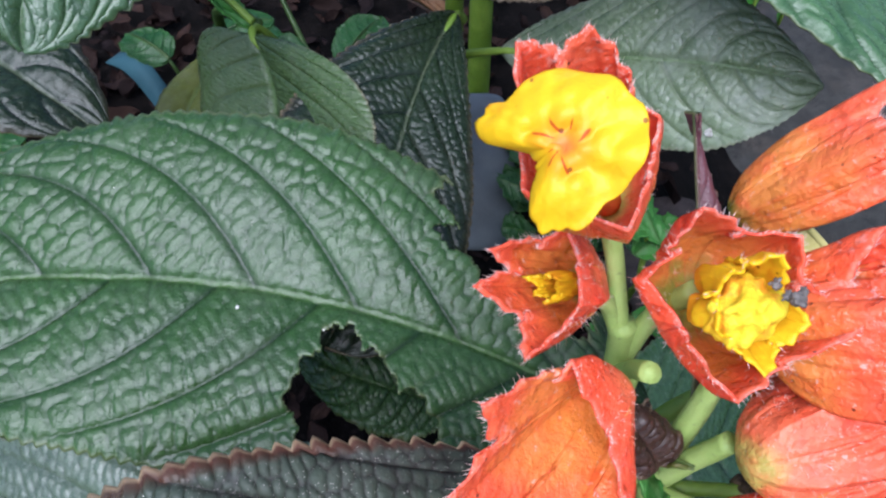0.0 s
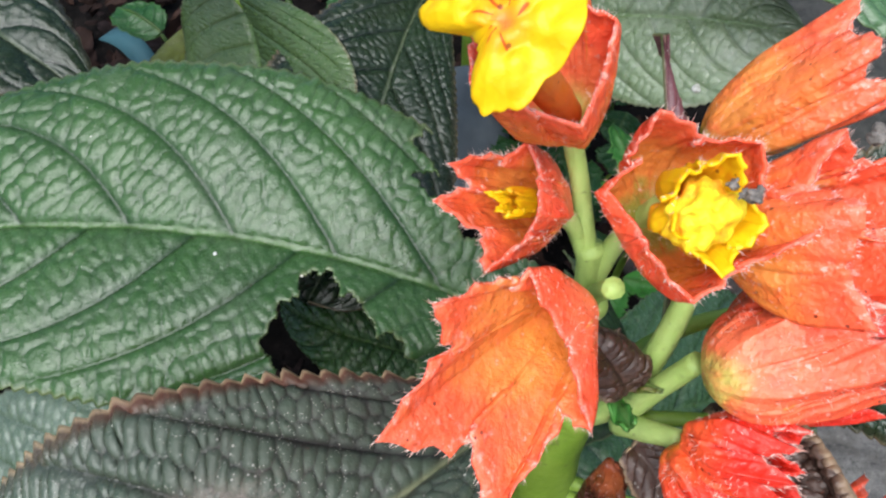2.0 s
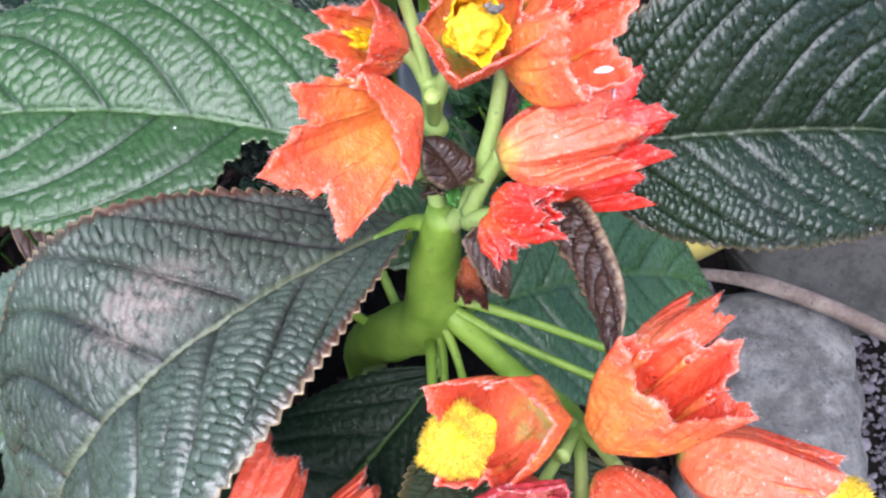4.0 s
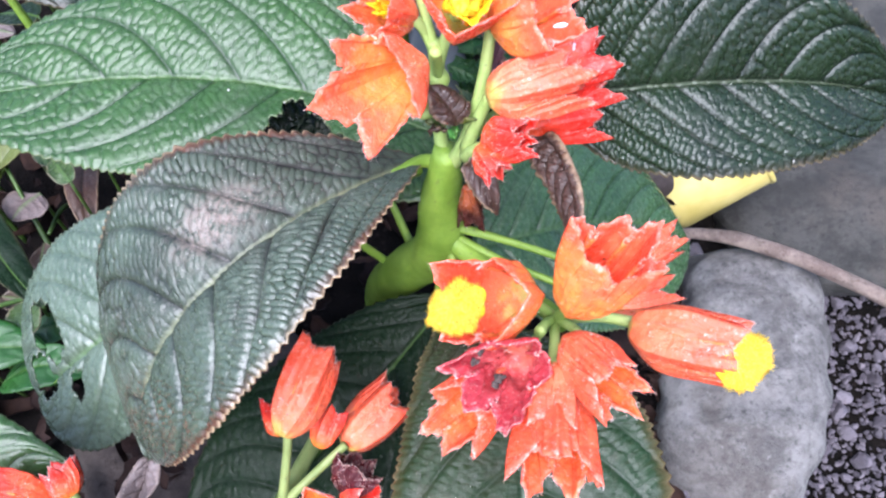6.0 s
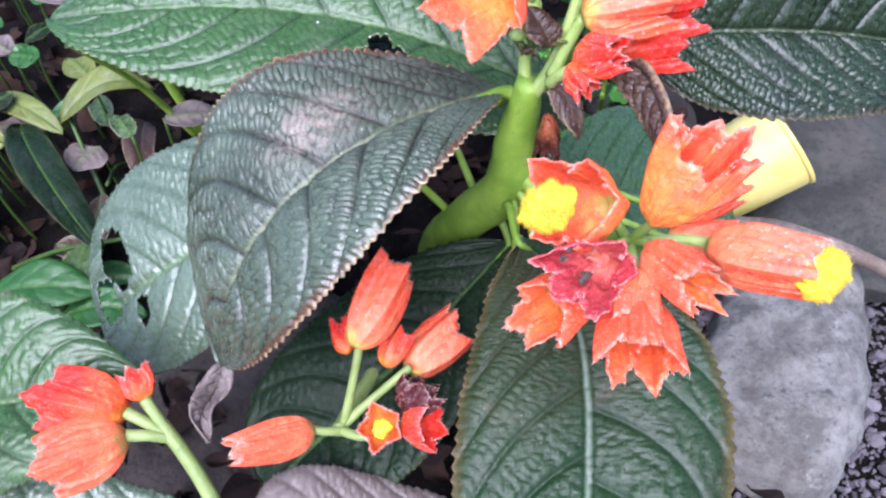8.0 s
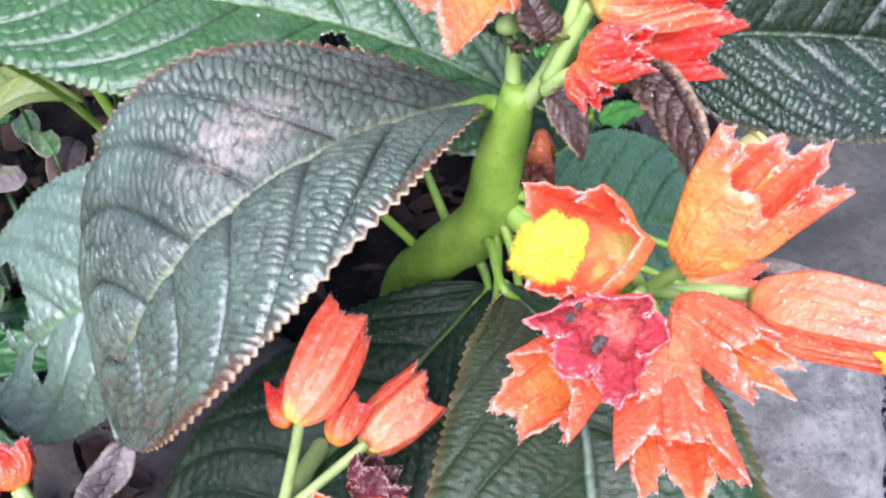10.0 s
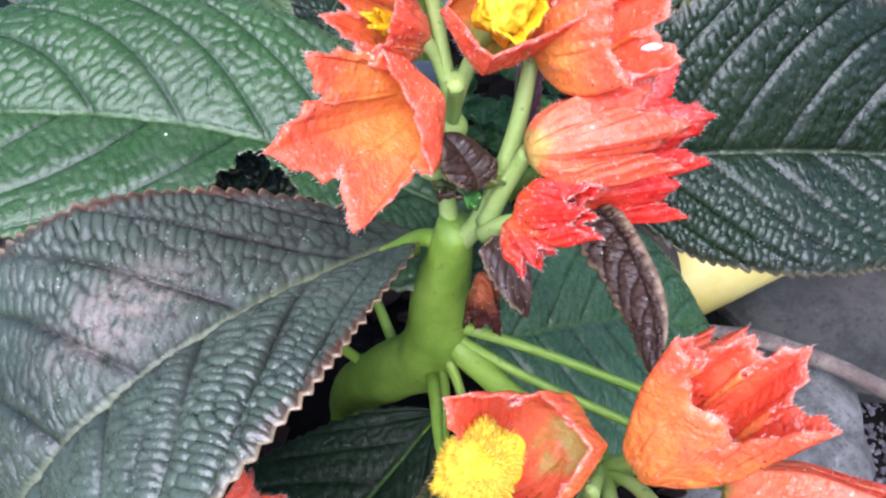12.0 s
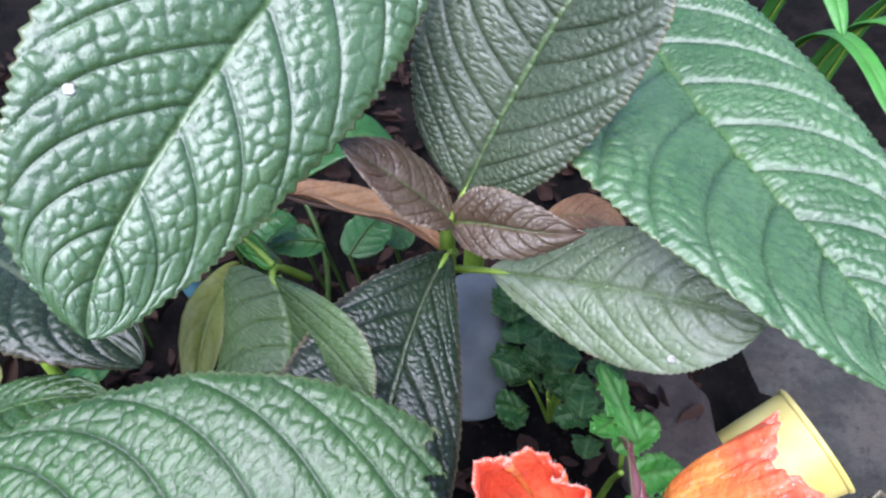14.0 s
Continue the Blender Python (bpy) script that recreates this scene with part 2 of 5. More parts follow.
RED_IN = calyx_material("red_calyx_inside", (0.5, 0.12, 0.02), (0.62, 0.05, 0.012), (0.66, 0.024, 0.012), (0.66, 0.05, 0.04), (0.45, 0.012, 0.008), 0.2)
CRIMSON = calyx_material("withered_crimson_calyx", (0.46, 0.10, 0.06), (0.58, 0.085, 0.085), (0.50, 0.045, 0.058), (0.50, 0.12, 0.14), (0.20, 0.010, 0.022), 0.5)
MAROON = calyx_material("withered_maroon_calyx", (0.08, 0.012, 0.012), (0.07, 0.008, 0.010), (0.06, 0.006, 0.010), (0.10, 0.02, 0.02), (0.03, 0.004, 0.006), 0.4)


def petal_material():
    m = Mat("yellow_petal", 0.42, 0.35)
    s = m.attr("along")
    c = m.mix(m.step(s, 0.12, 0.42), (0.74, 0.24, 0.05), (0.80, 0.36, 0.006))
    c = m.mix(m.step(s, 0.36, 0.75), c, (0.84, 0.54, 0.003))
    c = m.mix(m.step(m.noise(190, 3, 0.6), 0.5, 0.75, 0, 0.5), c, (0.78, 0.30, 0.006))
    c = m.mix(m.step(m.attr("streak"), 0.3, 0.7, 0, 0.85), c, (0.48, 0.05, 0.006))
    c = m.mix(m.step(m.noise(95, 4, 0.6), 0.56, 0.70, 0, 0.55), c, (0.80, 0.24, 0.006))
    c = m.mix(m.step(m.cells(380), 0.12, 0.07, 0, 0.8), c, (0.20, 0.03, 0.01))
    m.colour(c)
    m.bump(m.noise(420, 4), 0.0005, 0.6)
    m.through_light(0.3)
    return m.m


PETAL = petal_material()


def floss_material():
    m = Mat("yellow_floss", 0.55, 0.3)
    c = m.mix(m.step(m.noise(420, 4), 0.35, 0.65), (0.84, 0.56, 0.010), (0.90, 0.74, 0.03))
    c = m.mix(m.step(m.noise(170, 5, 0.65), 0.50, 0.66, 0, 0.8), c, (0.72, 0.20, 0.01))
    m.colour(c)
    m.bump(m.noise(700, 4), 0.0008, 0.9)
    m.through_light(0.2)
    return m.m


FLOSS = floss_material()


def plain(name, a, b, scale, rough, bump=0.0, bscale=600, spec=0.4):
    m = Mat(name, rough, spec)
    m.colour(m.mix(m.step(m.noise(scale, 5), 0.3, 0.7), a, b))
    if bump:
        m.bump(m.noise(bscale, 5), bump, 0.8)
    return m.m




def hair_material(name, a, b):
    m = Mat(name, 0.5, 0.3)
    m.colour(m.mix(m.island(), a, b))
    m.through_light(0.25)
    return m.m


HAIR = hair_material("pale_hair", (0.80, 0.36, 0.27), (0.88, 0.76, 0.70))
YELLOW_HAIR = hair_material("yellow_hair", (0.78, 0.36, 0.010), (0.95, 0.80, 0.10))
FLECK = plain("pale_dust", (0.40, 0.38, 0.34), (0.64, 0.61, 0.56), 900, 0.7)
HIGHLIGHT_WHITE = plain("painted_highlight", (0.72, 0.50, 0.50), (0.80, 0.66, 0.66), 500, 0.3, 0.0004, 900)
CRUMB = plain("grey_debris", (0.07, 0.058, 0.05), (0.20, 0.175, 0.155), 700, 0.8, 0.0006, 1200)
DIRT = plain("brown_crumbs", (0.020, 0.012, 0.010), (0.075, 0.052, 0.044), 900, 0.8, 0.0006, 1200)
DROPPING = plain("white_dropping", (0.26, 0.25, 0.22), (0.48, 0.47, 0.44), 700, 0.7, 0.0004, 1200)


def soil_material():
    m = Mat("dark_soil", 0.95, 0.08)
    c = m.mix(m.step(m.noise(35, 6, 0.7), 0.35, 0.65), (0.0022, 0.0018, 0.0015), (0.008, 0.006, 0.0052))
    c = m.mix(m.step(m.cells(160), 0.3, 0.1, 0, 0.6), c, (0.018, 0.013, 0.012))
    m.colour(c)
    m.bump(m.noise(130, 8, 0.7), 0.006, 0.9)
    return m.m


SOIL = soil_material()


def rock_material(name, dark, light, pit, scale=1.0):
    m = Mat(name, 0.82, 0.3)
    c = m.mix(m.step(m.noise(30 * scale, 7, 0.75, 0.2), 0.38, 0.62), dark, light)
    c = m.mix(m.step(m.noise(14 * scale, 5, 0.6, 0.3), 0.48, 0.66, 0, 0.45), c, (0.105, 0.085, 0.068))
    c = m.mix(m.step(m.noise(190 * scale, 5, 0.7), 0.52, 0.70, 0, 0.75), c, pit)
    c = m.mix(m.step(m.noise(75 * scale, 5, 0.7), 0.60, 0.72, 0, 0.6), c, tuple(min(1, x * 1.5) for x in light[:3]))
    m.colour(c)
    m.bump(m.noise(70 * scale, 8, 0.75), 0.008, 1.0)
    m.bump(m.noise(500 * scale, 5, 0.7), 0.0008, 0.8)
    return m.m


ROCK = rock_material("grey_rock", (0.125, 0.116, 0.107), (0.275, 0.26, 0.243), (0.06, 0.058, 0.054), 1.5)
SLAB = rock_material("dark_slab", (0.036, 0.035, 0.031), (0.070, 0.067, 0.059), (0.024, 0.023, 0.021))
BROWNSTONE = rock_material("brown_stone", (0.036, 0.026, 0.023), (0.070, 0.052, 0.046), (0.022, 0.016, 0.014))


def gravel_material():
    m = Mat("gravel", 0.8, 0.3)
    c = m.mix(m.island(), (0.045, 0.038, 0.045), (0.15, 0.13, 0.145))
    c = m.mix(m.step(m.noise(300, 6, 0.7), 0.45, 0.7, 0, 0.6), c, (0.06, 0.055, 0.06))
    m.colour(c)
    m.bump(m.noise(450, 6, 0.7), 0.0015, 0.9)
    return m.m


GRAVEL = gravel_material()


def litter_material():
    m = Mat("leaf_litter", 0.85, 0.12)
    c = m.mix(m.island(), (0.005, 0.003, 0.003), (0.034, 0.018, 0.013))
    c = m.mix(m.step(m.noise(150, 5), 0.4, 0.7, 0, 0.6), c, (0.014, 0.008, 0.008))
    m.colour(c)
    m.bump(m.noise(350, 5), 0.001, 0.8)
    return m.m


LITTER = litter_material()
YELLOW_PLASTIC = plain("faded_yellow_plastic", (0.46, 0.37, 0.09), (0.58, 0.49, 0.18), 30, 0.42, 0.0003, 500)
BLUE_PLASTIC = plain("dull_blue_plastic", (0.009, 0.040, 0.052), (0.016, 0.058, 0.072), 40, 0.75, 0.0004, 400)
PALE_SHARD = plain("pale_blue_grey", (0.075, 0.086, 0.095), (0.115, 0.13, 0.14), 25, 0.5, 0.0003, 400)
BARK = rock_material("pale_bark", (0.20, 0.145, 0.12), (0.36, 0.28, 0.23), (0.11, 0.07, 0.055), 2.0)

# ---- building helpers ----
rng = np.random.default_rng(7)


def V3(p):
    return np.array(p, float)


def unit(v):
    v = V3(v)
    return v / (np.linalg.norm(v) + 1e-12)


def waves(x, y, seed, freq):
    """Smooth repeatable unevenness in -1..1."""
    r = np.random.default_rng(seed)
    out = 0
    for k in range(5):
        a, f, p = r.uniform(0, 6.28), freq * r.uniform(0.6, 1.6), r.uniform(0, 6.28)
        out = out + np.sin((x * np.cos(a) + y * np.sin(a)) * f + p)
    return out / 3.0


def thing(name, place, label, category, group="", kind=""):
    ob = new(name)
    ob.empty_display_size = 0.01
    ob.location = place
    return tagged(ob, label, category, group, kind)


def mesh_object(name, verts, faces, material, parent=None, label="", attrs=None, smooth=True, thick=0.0, inside=None):
    me = bpy.data.meshes.new(name)
    me.from_pydata([tuple(v) for v in np.asarray(verts, float)], [], [tuple(int(i) for i in f) for f in faces])
    me.materials.append(material)
    if inside:
        me.materials.append(inside)
    for key, values in (attrs or {}).items():
        a = me.attributes.new(key, "FLOAT", "POINT")
        a.data.foreach_set("value", np.asarray(values, np.float32).ravel())
    if smooth:
        me.polygons.foreach_set("use_smooth", [True] * len(me.polygons))
    me.update()
    ob = new(name, me)
    if parent is not None:
        ob.parent = parent
        if parent.type == "EMPTY":
            ob.matrix_parent_inverse = Matrix.Translation(-parent.location)
    if label:
        ob["label"] = label
    if thick:
        mod = ob.modifiers.new("thickness", "SOLIDIFY")
        mod.thickness, mod.offset = thick, -1.0
        if inside:
            mod.material_offset = 1
    return ob


def grid_faces(nu, nv, wrap=False, keep=None):
    out = []
    for i in range(nu - 1):
        for j in range(nv if wrap else nv - 1):
            q = (i * nv + j, i * nv + (j + 1) % nv, (i + 1) * nv + (j + 1) % nv, (i + 1) * nv + j)
            if keep is None or all(keep[k] for k in q):
                out.append(q)
    return out


def spine(points, n):
    """A smooth line through the points."""
    P = [V3(p) for p in points]
    P = [2 * P[0] - P[1], *P, 2 * P[-1] - P[-2]]
    out = []
    for t in np.linspace(0, len(P) - 3 - 1e-6, n):
        i = int(t)
        f = t - i
        a, b, c, d = P[i:i + 4]
        out.append(0.5 * (2 * b + (c - a) * f + (2 * a - 5 * b + 4 * c - d) * f * f + (3 * b - 3 * c + d - a) * f ** 3))
    return np.array(out)


def tube_mesh(points, radii, n=24, sides=12, lump=0.06, seed=0):
    L = spine(points, n)
    R = np.interp(np.linspace(0, 1, n), np.linspace(0, 1, len(radii)), radii)
    T = np.gradient(L, axis=0)
    V = []
    side = unit(np.cross(T[0], (0.3, 0.5, 0.8)))
    for i in range(n):
        t = unit(T[i])
        side = unit(side - t * (side @ t))
        up = np.cross(t, side)
        for k in range(sides):
            a = 2 * math.pi * k / sides
            r = R[i] * (1 + lump * math.sin(3 * a + i * 0.35 + seed) * math.sin(i * 0.6 + seed))
            V.append(L[i] + r * (math.cos(a) * side + math.sin(a) * up))
    F = grid_faces(n, sides, True)
    F.append(tuple(range(sides - 1, -1, -1)))
    F.append(tuple((n - 1) * sides + k for k in range(sides)))
    return V, F


def tube(name, points, radii, material, parent=None, label="", n=24, sides=12, seed=0):
    V, F = tube_mesh(points, radii, n, sides, 0.06, seed)
    return mesh_object(name, V, F, material, parent, label)


def spikes(roots, ways, length, width, seed=0):
    """Short tapering hairs."""
    r = np.random.default_rng(seed)
    V, F = [], []
    for p, w in zip(roots, ways):
        w = unit(unit(w) + r.normal(0, 0.35, 3))
        a = unit(np.cross(w, r.normal(0, 1, 3)))
        b = np.cross(w, a)
        k = len(V)
        for q in range(3):
            g = 2.094 * q
            V.append(p + width * (a * math.cos(g) + b * math.sin(g)))
        V.append(p + w * length * r.uniform(0.5, 1.3))
        F += [(k, k + 1, k + 3), (k + 1, k + 2, k + 3), (k + 2, k, k + 3)]
    return V, F


def scattered_cells(x, y, seed):
    """Distances to the nearest and second nearest of points strewn one to a unit square."""
    r = np.random.default_rng(seed)
    jx, jy = r.random((64, 64)), r.random((64, 64))
    gx, gy = np.floor(x).astype(int), np.floor(y).astype(int)
    near, next_near = np.full(x.shape, 9.0), np.full(x.shape, 9.0)
    for i in (-1, 0, 1):
        for k in (-1, 0, 1):
            a, b = (gx + i) % 64, (gy + k) % 64
            d = np.hypot(gx + i + 0.12 + 0.76 * jx[a, b] - x, gy + k + 0.12 + 0.76 * jy[a, b] - y)
            next_near = np.where(d < near, near, np.minimum(next_near, d))
            near = np.minimum(near, d)
    return near, next_near


def leaf(parent, material, mid, left, right, a, b, label="", nu=220, nv=33, veins=8, quilt=0.0009, pitch=0.0036, teeth=42, tooth=0.0011, camber=0.12,
         seed=1, bites=(), patch=None, name="leaf", rim=0.5, petiole=None, petiole_r=0.0012, stalk=None, curl=0.0, rib=True, flecks=0, rib_width=0.0008, foot_size=(1.45, 2.1, 0.65, 0.7)):
    """A quilted, toothed leaf blade. mid: four points of the midrib from foot to tip; left, right: the half widths where it is widest."""
    P, SL, SR = V3(mid), V3(left), V3(right)
    u = np.linspace(0.0, 1.0, nu)
    v1 = np.linspace(0, 1, nv) ** 0.85
    v = np.concatenate([-v1[::-1], v1[1:]])
    nvv = len(v)
    U, Q = np.meshgrid(u, v, indexing="ij")
    w3 = [-4.5 * (u - 1 / 3) * (u - 2 / 3) * (u - 1), 13.5 * u * (u - 2 / 3) * (u - 1), -13.5 * u * (u - 1 / 3) * (u - 1), 4.5 * u * (u - 1 / 3) * (u - 2 / 3)]
    M = sum(k[:, None] * p for k, p in zip(w3, P))
    T = np.gradient(M, axis=0)
    T /= np.linalg.norm(T, axis=1)[:, None]
    length = np.linalg.norm(np.diff(M, axis=0), axis=1).sum()
    um = a / (a + b)
    W = (np.maximum(u, 1e-6) / um) ** a * (np.maximum(1 - u, 0) / (1 - um)) ** b
    W = np.maximum(W, 0.012)
    A = np.abs(Q)
    half = max(np.linalg.norm(SL), np.linalg.norm(SR))
    # toothed margin
    r = np.random.default_rng(seed)
    def points(p):
        f = p - np.floor(p)
        return np.where(f < 0.62, f / 0.62, (1 - f) / 0.38) ** 1.15 * r.uniform(0.6, 1.25, teeth + 12)[np.clip(np.floor(p).astype(int), 0, teeth + 11)]
    ph = u * teeth + 0.6 * np.sin(u * 17 + seed) + 1
    big = waves(u * 30, u * 0, seed + 5, 1.0) * 0.3
    mL, mR = tooth / half * (points(ph) - 0.45 + big), tooth / half * (points(ph + 0.37) - 0.45 - big)
    ends = np.clip(np.minimum(u, 1 - u) * 14, 0, 1)
    marg = np.where(Q > 0, (mL * ends)[:, None], (mR * ends)[:, None]) * np.clip((A - 0.86) / 0.14, 0, 1)
    side = np.where(Q[..., None] > 0, SL, SR)
    X = M[:, None, :] + (A * W[:, None] + marg)[..., None] * side
    N = np.cross(T[:, None, :], np.where(Q[..., None] > 0, SL, -SR))
    N /= np.linalg.norm(N, axis=2)[..., None] + 1e-12
    N0 = (N[:, nvv // 2 - 1] + N[:, nvv // 2 + 1])[:, None, :]
    blend = np.clip(A / 0.12, 0, 1)[..., None]
    N = N * blend + N0 / np.linalg.norm(N0, axis=2)[..., None] * (1 - blend)
    # side veins run forward from the midrib in bows; the tissue swells between them
    jit = 0.10 * waves(U * 6, A * 3, seed + 1, 1.0)
    lead = np.where(Q > 0, 0.0, 0.37)
    p1 = veins * (U - 0.17 * A - 0.13 * A ** 3) + lead + jit
    k1 = np.round(p1)
    d1 = np.abs(p1 - k1) * 2
    g1 = np.floor(p1).astype(int)
    f1 = p1 - g1
    out = A * W[:, None] * half
    groove = np.exp(-(d1 / 0.075) ** 2) * np.clip(1.35 - A, 0.25, 1)
    dice = r.random((64, 64, 2))
    gap = (g1 + 20) % 64 + np.where(Q > 0, 0, 31)
    gap = gap % 64
    # the tissue between the veins stands up in uneven pads, long ones towards the margin
    bent = 0.45 * waves(U * 15, A * 5, seed + 2, 1.0) + 0.16 * waves(U * 60, A * 20, seed + 13, 1.0)
    cross = length * U + (W[:, None] * half) ** 2 / length * 3.88 * np.arctan(1.51 * A)
    p2 = cross / pitch + 3.7 * dice[gap, 0, 0] + bent
    rows_across = 2.6 - 1.3 * np.clip((A - 0.45) / 0.4, 0, 1)
    c1, c2 = scattered_cells(p2, f1 * rows_across + 7.0 * gap + 0.12 * waves(U * 33, A * 20, seed + 3, 1.0), seed)
    fine1, fine2 = scattered_cells(p2 * 2.3 + 11, f1 * rows_across * 2.6 + 9.0 * gap, seed + 40)
    seam = np.clip((c2 - c1) / 0.34, 0, 1)
    wall = 1 - np.exp(-(d1 / 0.17) ** 2)
    vary = np.clip(0.95 + 0.35 * waves(U * 13, A * 5 + Q, seed + 14, 1.0), 0.4, 1.3)
    dome = seam ** 0.7 * (1.12 - 0.55 * c1) * wall
    pad = dome * vary
    small = np.clip((fine2 - fine1) / 0.4, 0, 1) * wall
    swell = np.sqrt(np.clip(np.sin(np.pi * f1), 0, 1)) * 0.55
    soft = np.clip((1.0 - A) / 0.08, 0, 1) * np.clip(out / 0.0016, 0.1, 1) * np.clip(W * 1.3, 0.15, 1)[:, None]
    H = quilt * (1.0 * swell + 0.72 * pad + 0.13 * small + 0.06 * waves(U * 40, out * 900, seed + 4, 1.0)) * soft
    ribm = np.exp(-(out / 0.0011) ** 2)
    H = H - 0.0005 * ribm - 0.0004 * groove * soft
    H = H + camber * half * W[:, None] * (A - A * A) * 1.6 - curl * half * W[:, None] * A ** 3
    H = H + 0.0016 * waves(U * 9, Q * 4, seed + 9, 1.0) * np.clip(A, 0.1, 1)
    X = X + H[..., None] * N
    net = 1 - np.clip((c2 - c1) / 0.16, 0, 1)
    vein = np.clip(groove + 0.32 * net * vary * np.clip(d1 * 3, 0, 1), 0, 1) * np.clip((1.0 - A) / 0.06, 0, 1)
    edge = np.clip((A - (1 - min(0.0009 / half, 0.09))) / min(0.0005 / half, 0.05), 0, 1) * (rim + 0.3 * waves(U * 60, Q, seed + 6, 1.0))
    keep = np.ones_like(U, bool)
    for bu, bv, ru, rv in bites:
        ang = np.arctan2((Q - bv) / rv, (U - bu) / ru)
        rag = 1 + 0.10 * np.sin(5 * ang + seed) + 0.07 * np.sin(11 * ang + 1) + 0.04 * np.sin(23 * ang)
        dist = np.hypot((U - bu) / ru, (Q - bv) / rv) / rag
        keep &= dist > 1
        edge = np.maximum(edge, np.clip(1.10 - dist, 0, 0.10) * 6)
    band = np.clip((A - (1 - min(0.0040 / half, 0.2))) / min(0.0022 / half, 0.1), 0, 1) * np.clip(0.75 + 0.5 * waves(U * 14, Q * 2, seed + 8, 1.0), 0, 1)
    ribline = np.exp(-(A * W[:, None] * half / (rib_width * (1.15 - U))) ** 4)
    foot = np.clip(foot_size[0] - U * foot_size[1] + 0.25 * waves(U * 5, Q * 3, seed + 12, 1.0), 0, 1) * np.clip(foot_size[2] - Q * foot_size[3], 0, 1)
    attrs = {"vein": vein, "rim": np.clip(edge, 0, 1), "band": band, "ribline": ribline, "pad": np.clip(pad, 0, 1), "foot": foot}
    if patch:
        bu, bv, ru, rv = patch
        attrs["patch"] = np.exp(-(((U - bu) / ru) ** 2 + ((Q - bv) / rv) ** 2) ** 1.5)
    ob = mesh_object(name, X.reshape(-1, 3), grid_faces(nu, nvv, False, keep.ravel() if bites else None), material, parent, label, attrs, thick=0.0005)
    if flecks:
        OV = V3(((1, 0, 0), (-1, 0, 0), (0, 1, 0), (0, -1, 0), (0, 0, 1), (0, 0, -1)))
        OF = ((0, 2, 4), (2, 1, 4), (1, 3, 4), (3, 0, 4), (2, 0, 5), (1, 2, 5), (3, 1, 5), (0, 3, 5))
        FV, FF = [], []
        for k in range(flecks):
            i, j = r.integers(int(nu * 0.03), int(nu * 0.97)), r.integers(2, nvv - 2)
            if not keep[i, j]:
                continue
            size = r.uniform(0.00015, 0.00036) * (1.5 if r.random() < 0.08 else 1.0)
            FF += [tuple(q + len(FV) for q in f) for f in OF]
            FV += list(X[i, j] + N[i, j] * 0.0001 + OV * r.uniform(0.5, 1.4, (6, 1)) * size)
        tagged(mesh_object("dust", FV, FF, FLECK, ob, "pale flecks of dust"), kind="stuff")
    if petiole:
        tube("petiole", [*petiole, M[0], M[int(nu * 0.06)] - N[int(nu * 0.06), nvv // 2] * 0.0006], [petiole_r * 1.5, petiole_r, petiole_r * 0.7], stalk or STEM, ob, n=16, sides=10)
    if rib:
        K = [M[int((nu - 1) * f)] - N[int((nu - 1) * f), nvv // 2] * (0.0008 + petiole_r * (1 - f)) for f in np.linspace(0.005, 0.93, 12)]
        tube("midrib", K, [petiole_r, petiole_r * 0.8, petiole_r * 0.5, petiole_r * 0.2], stalk or STEM, ob, n=40, sides=8)
    return ob


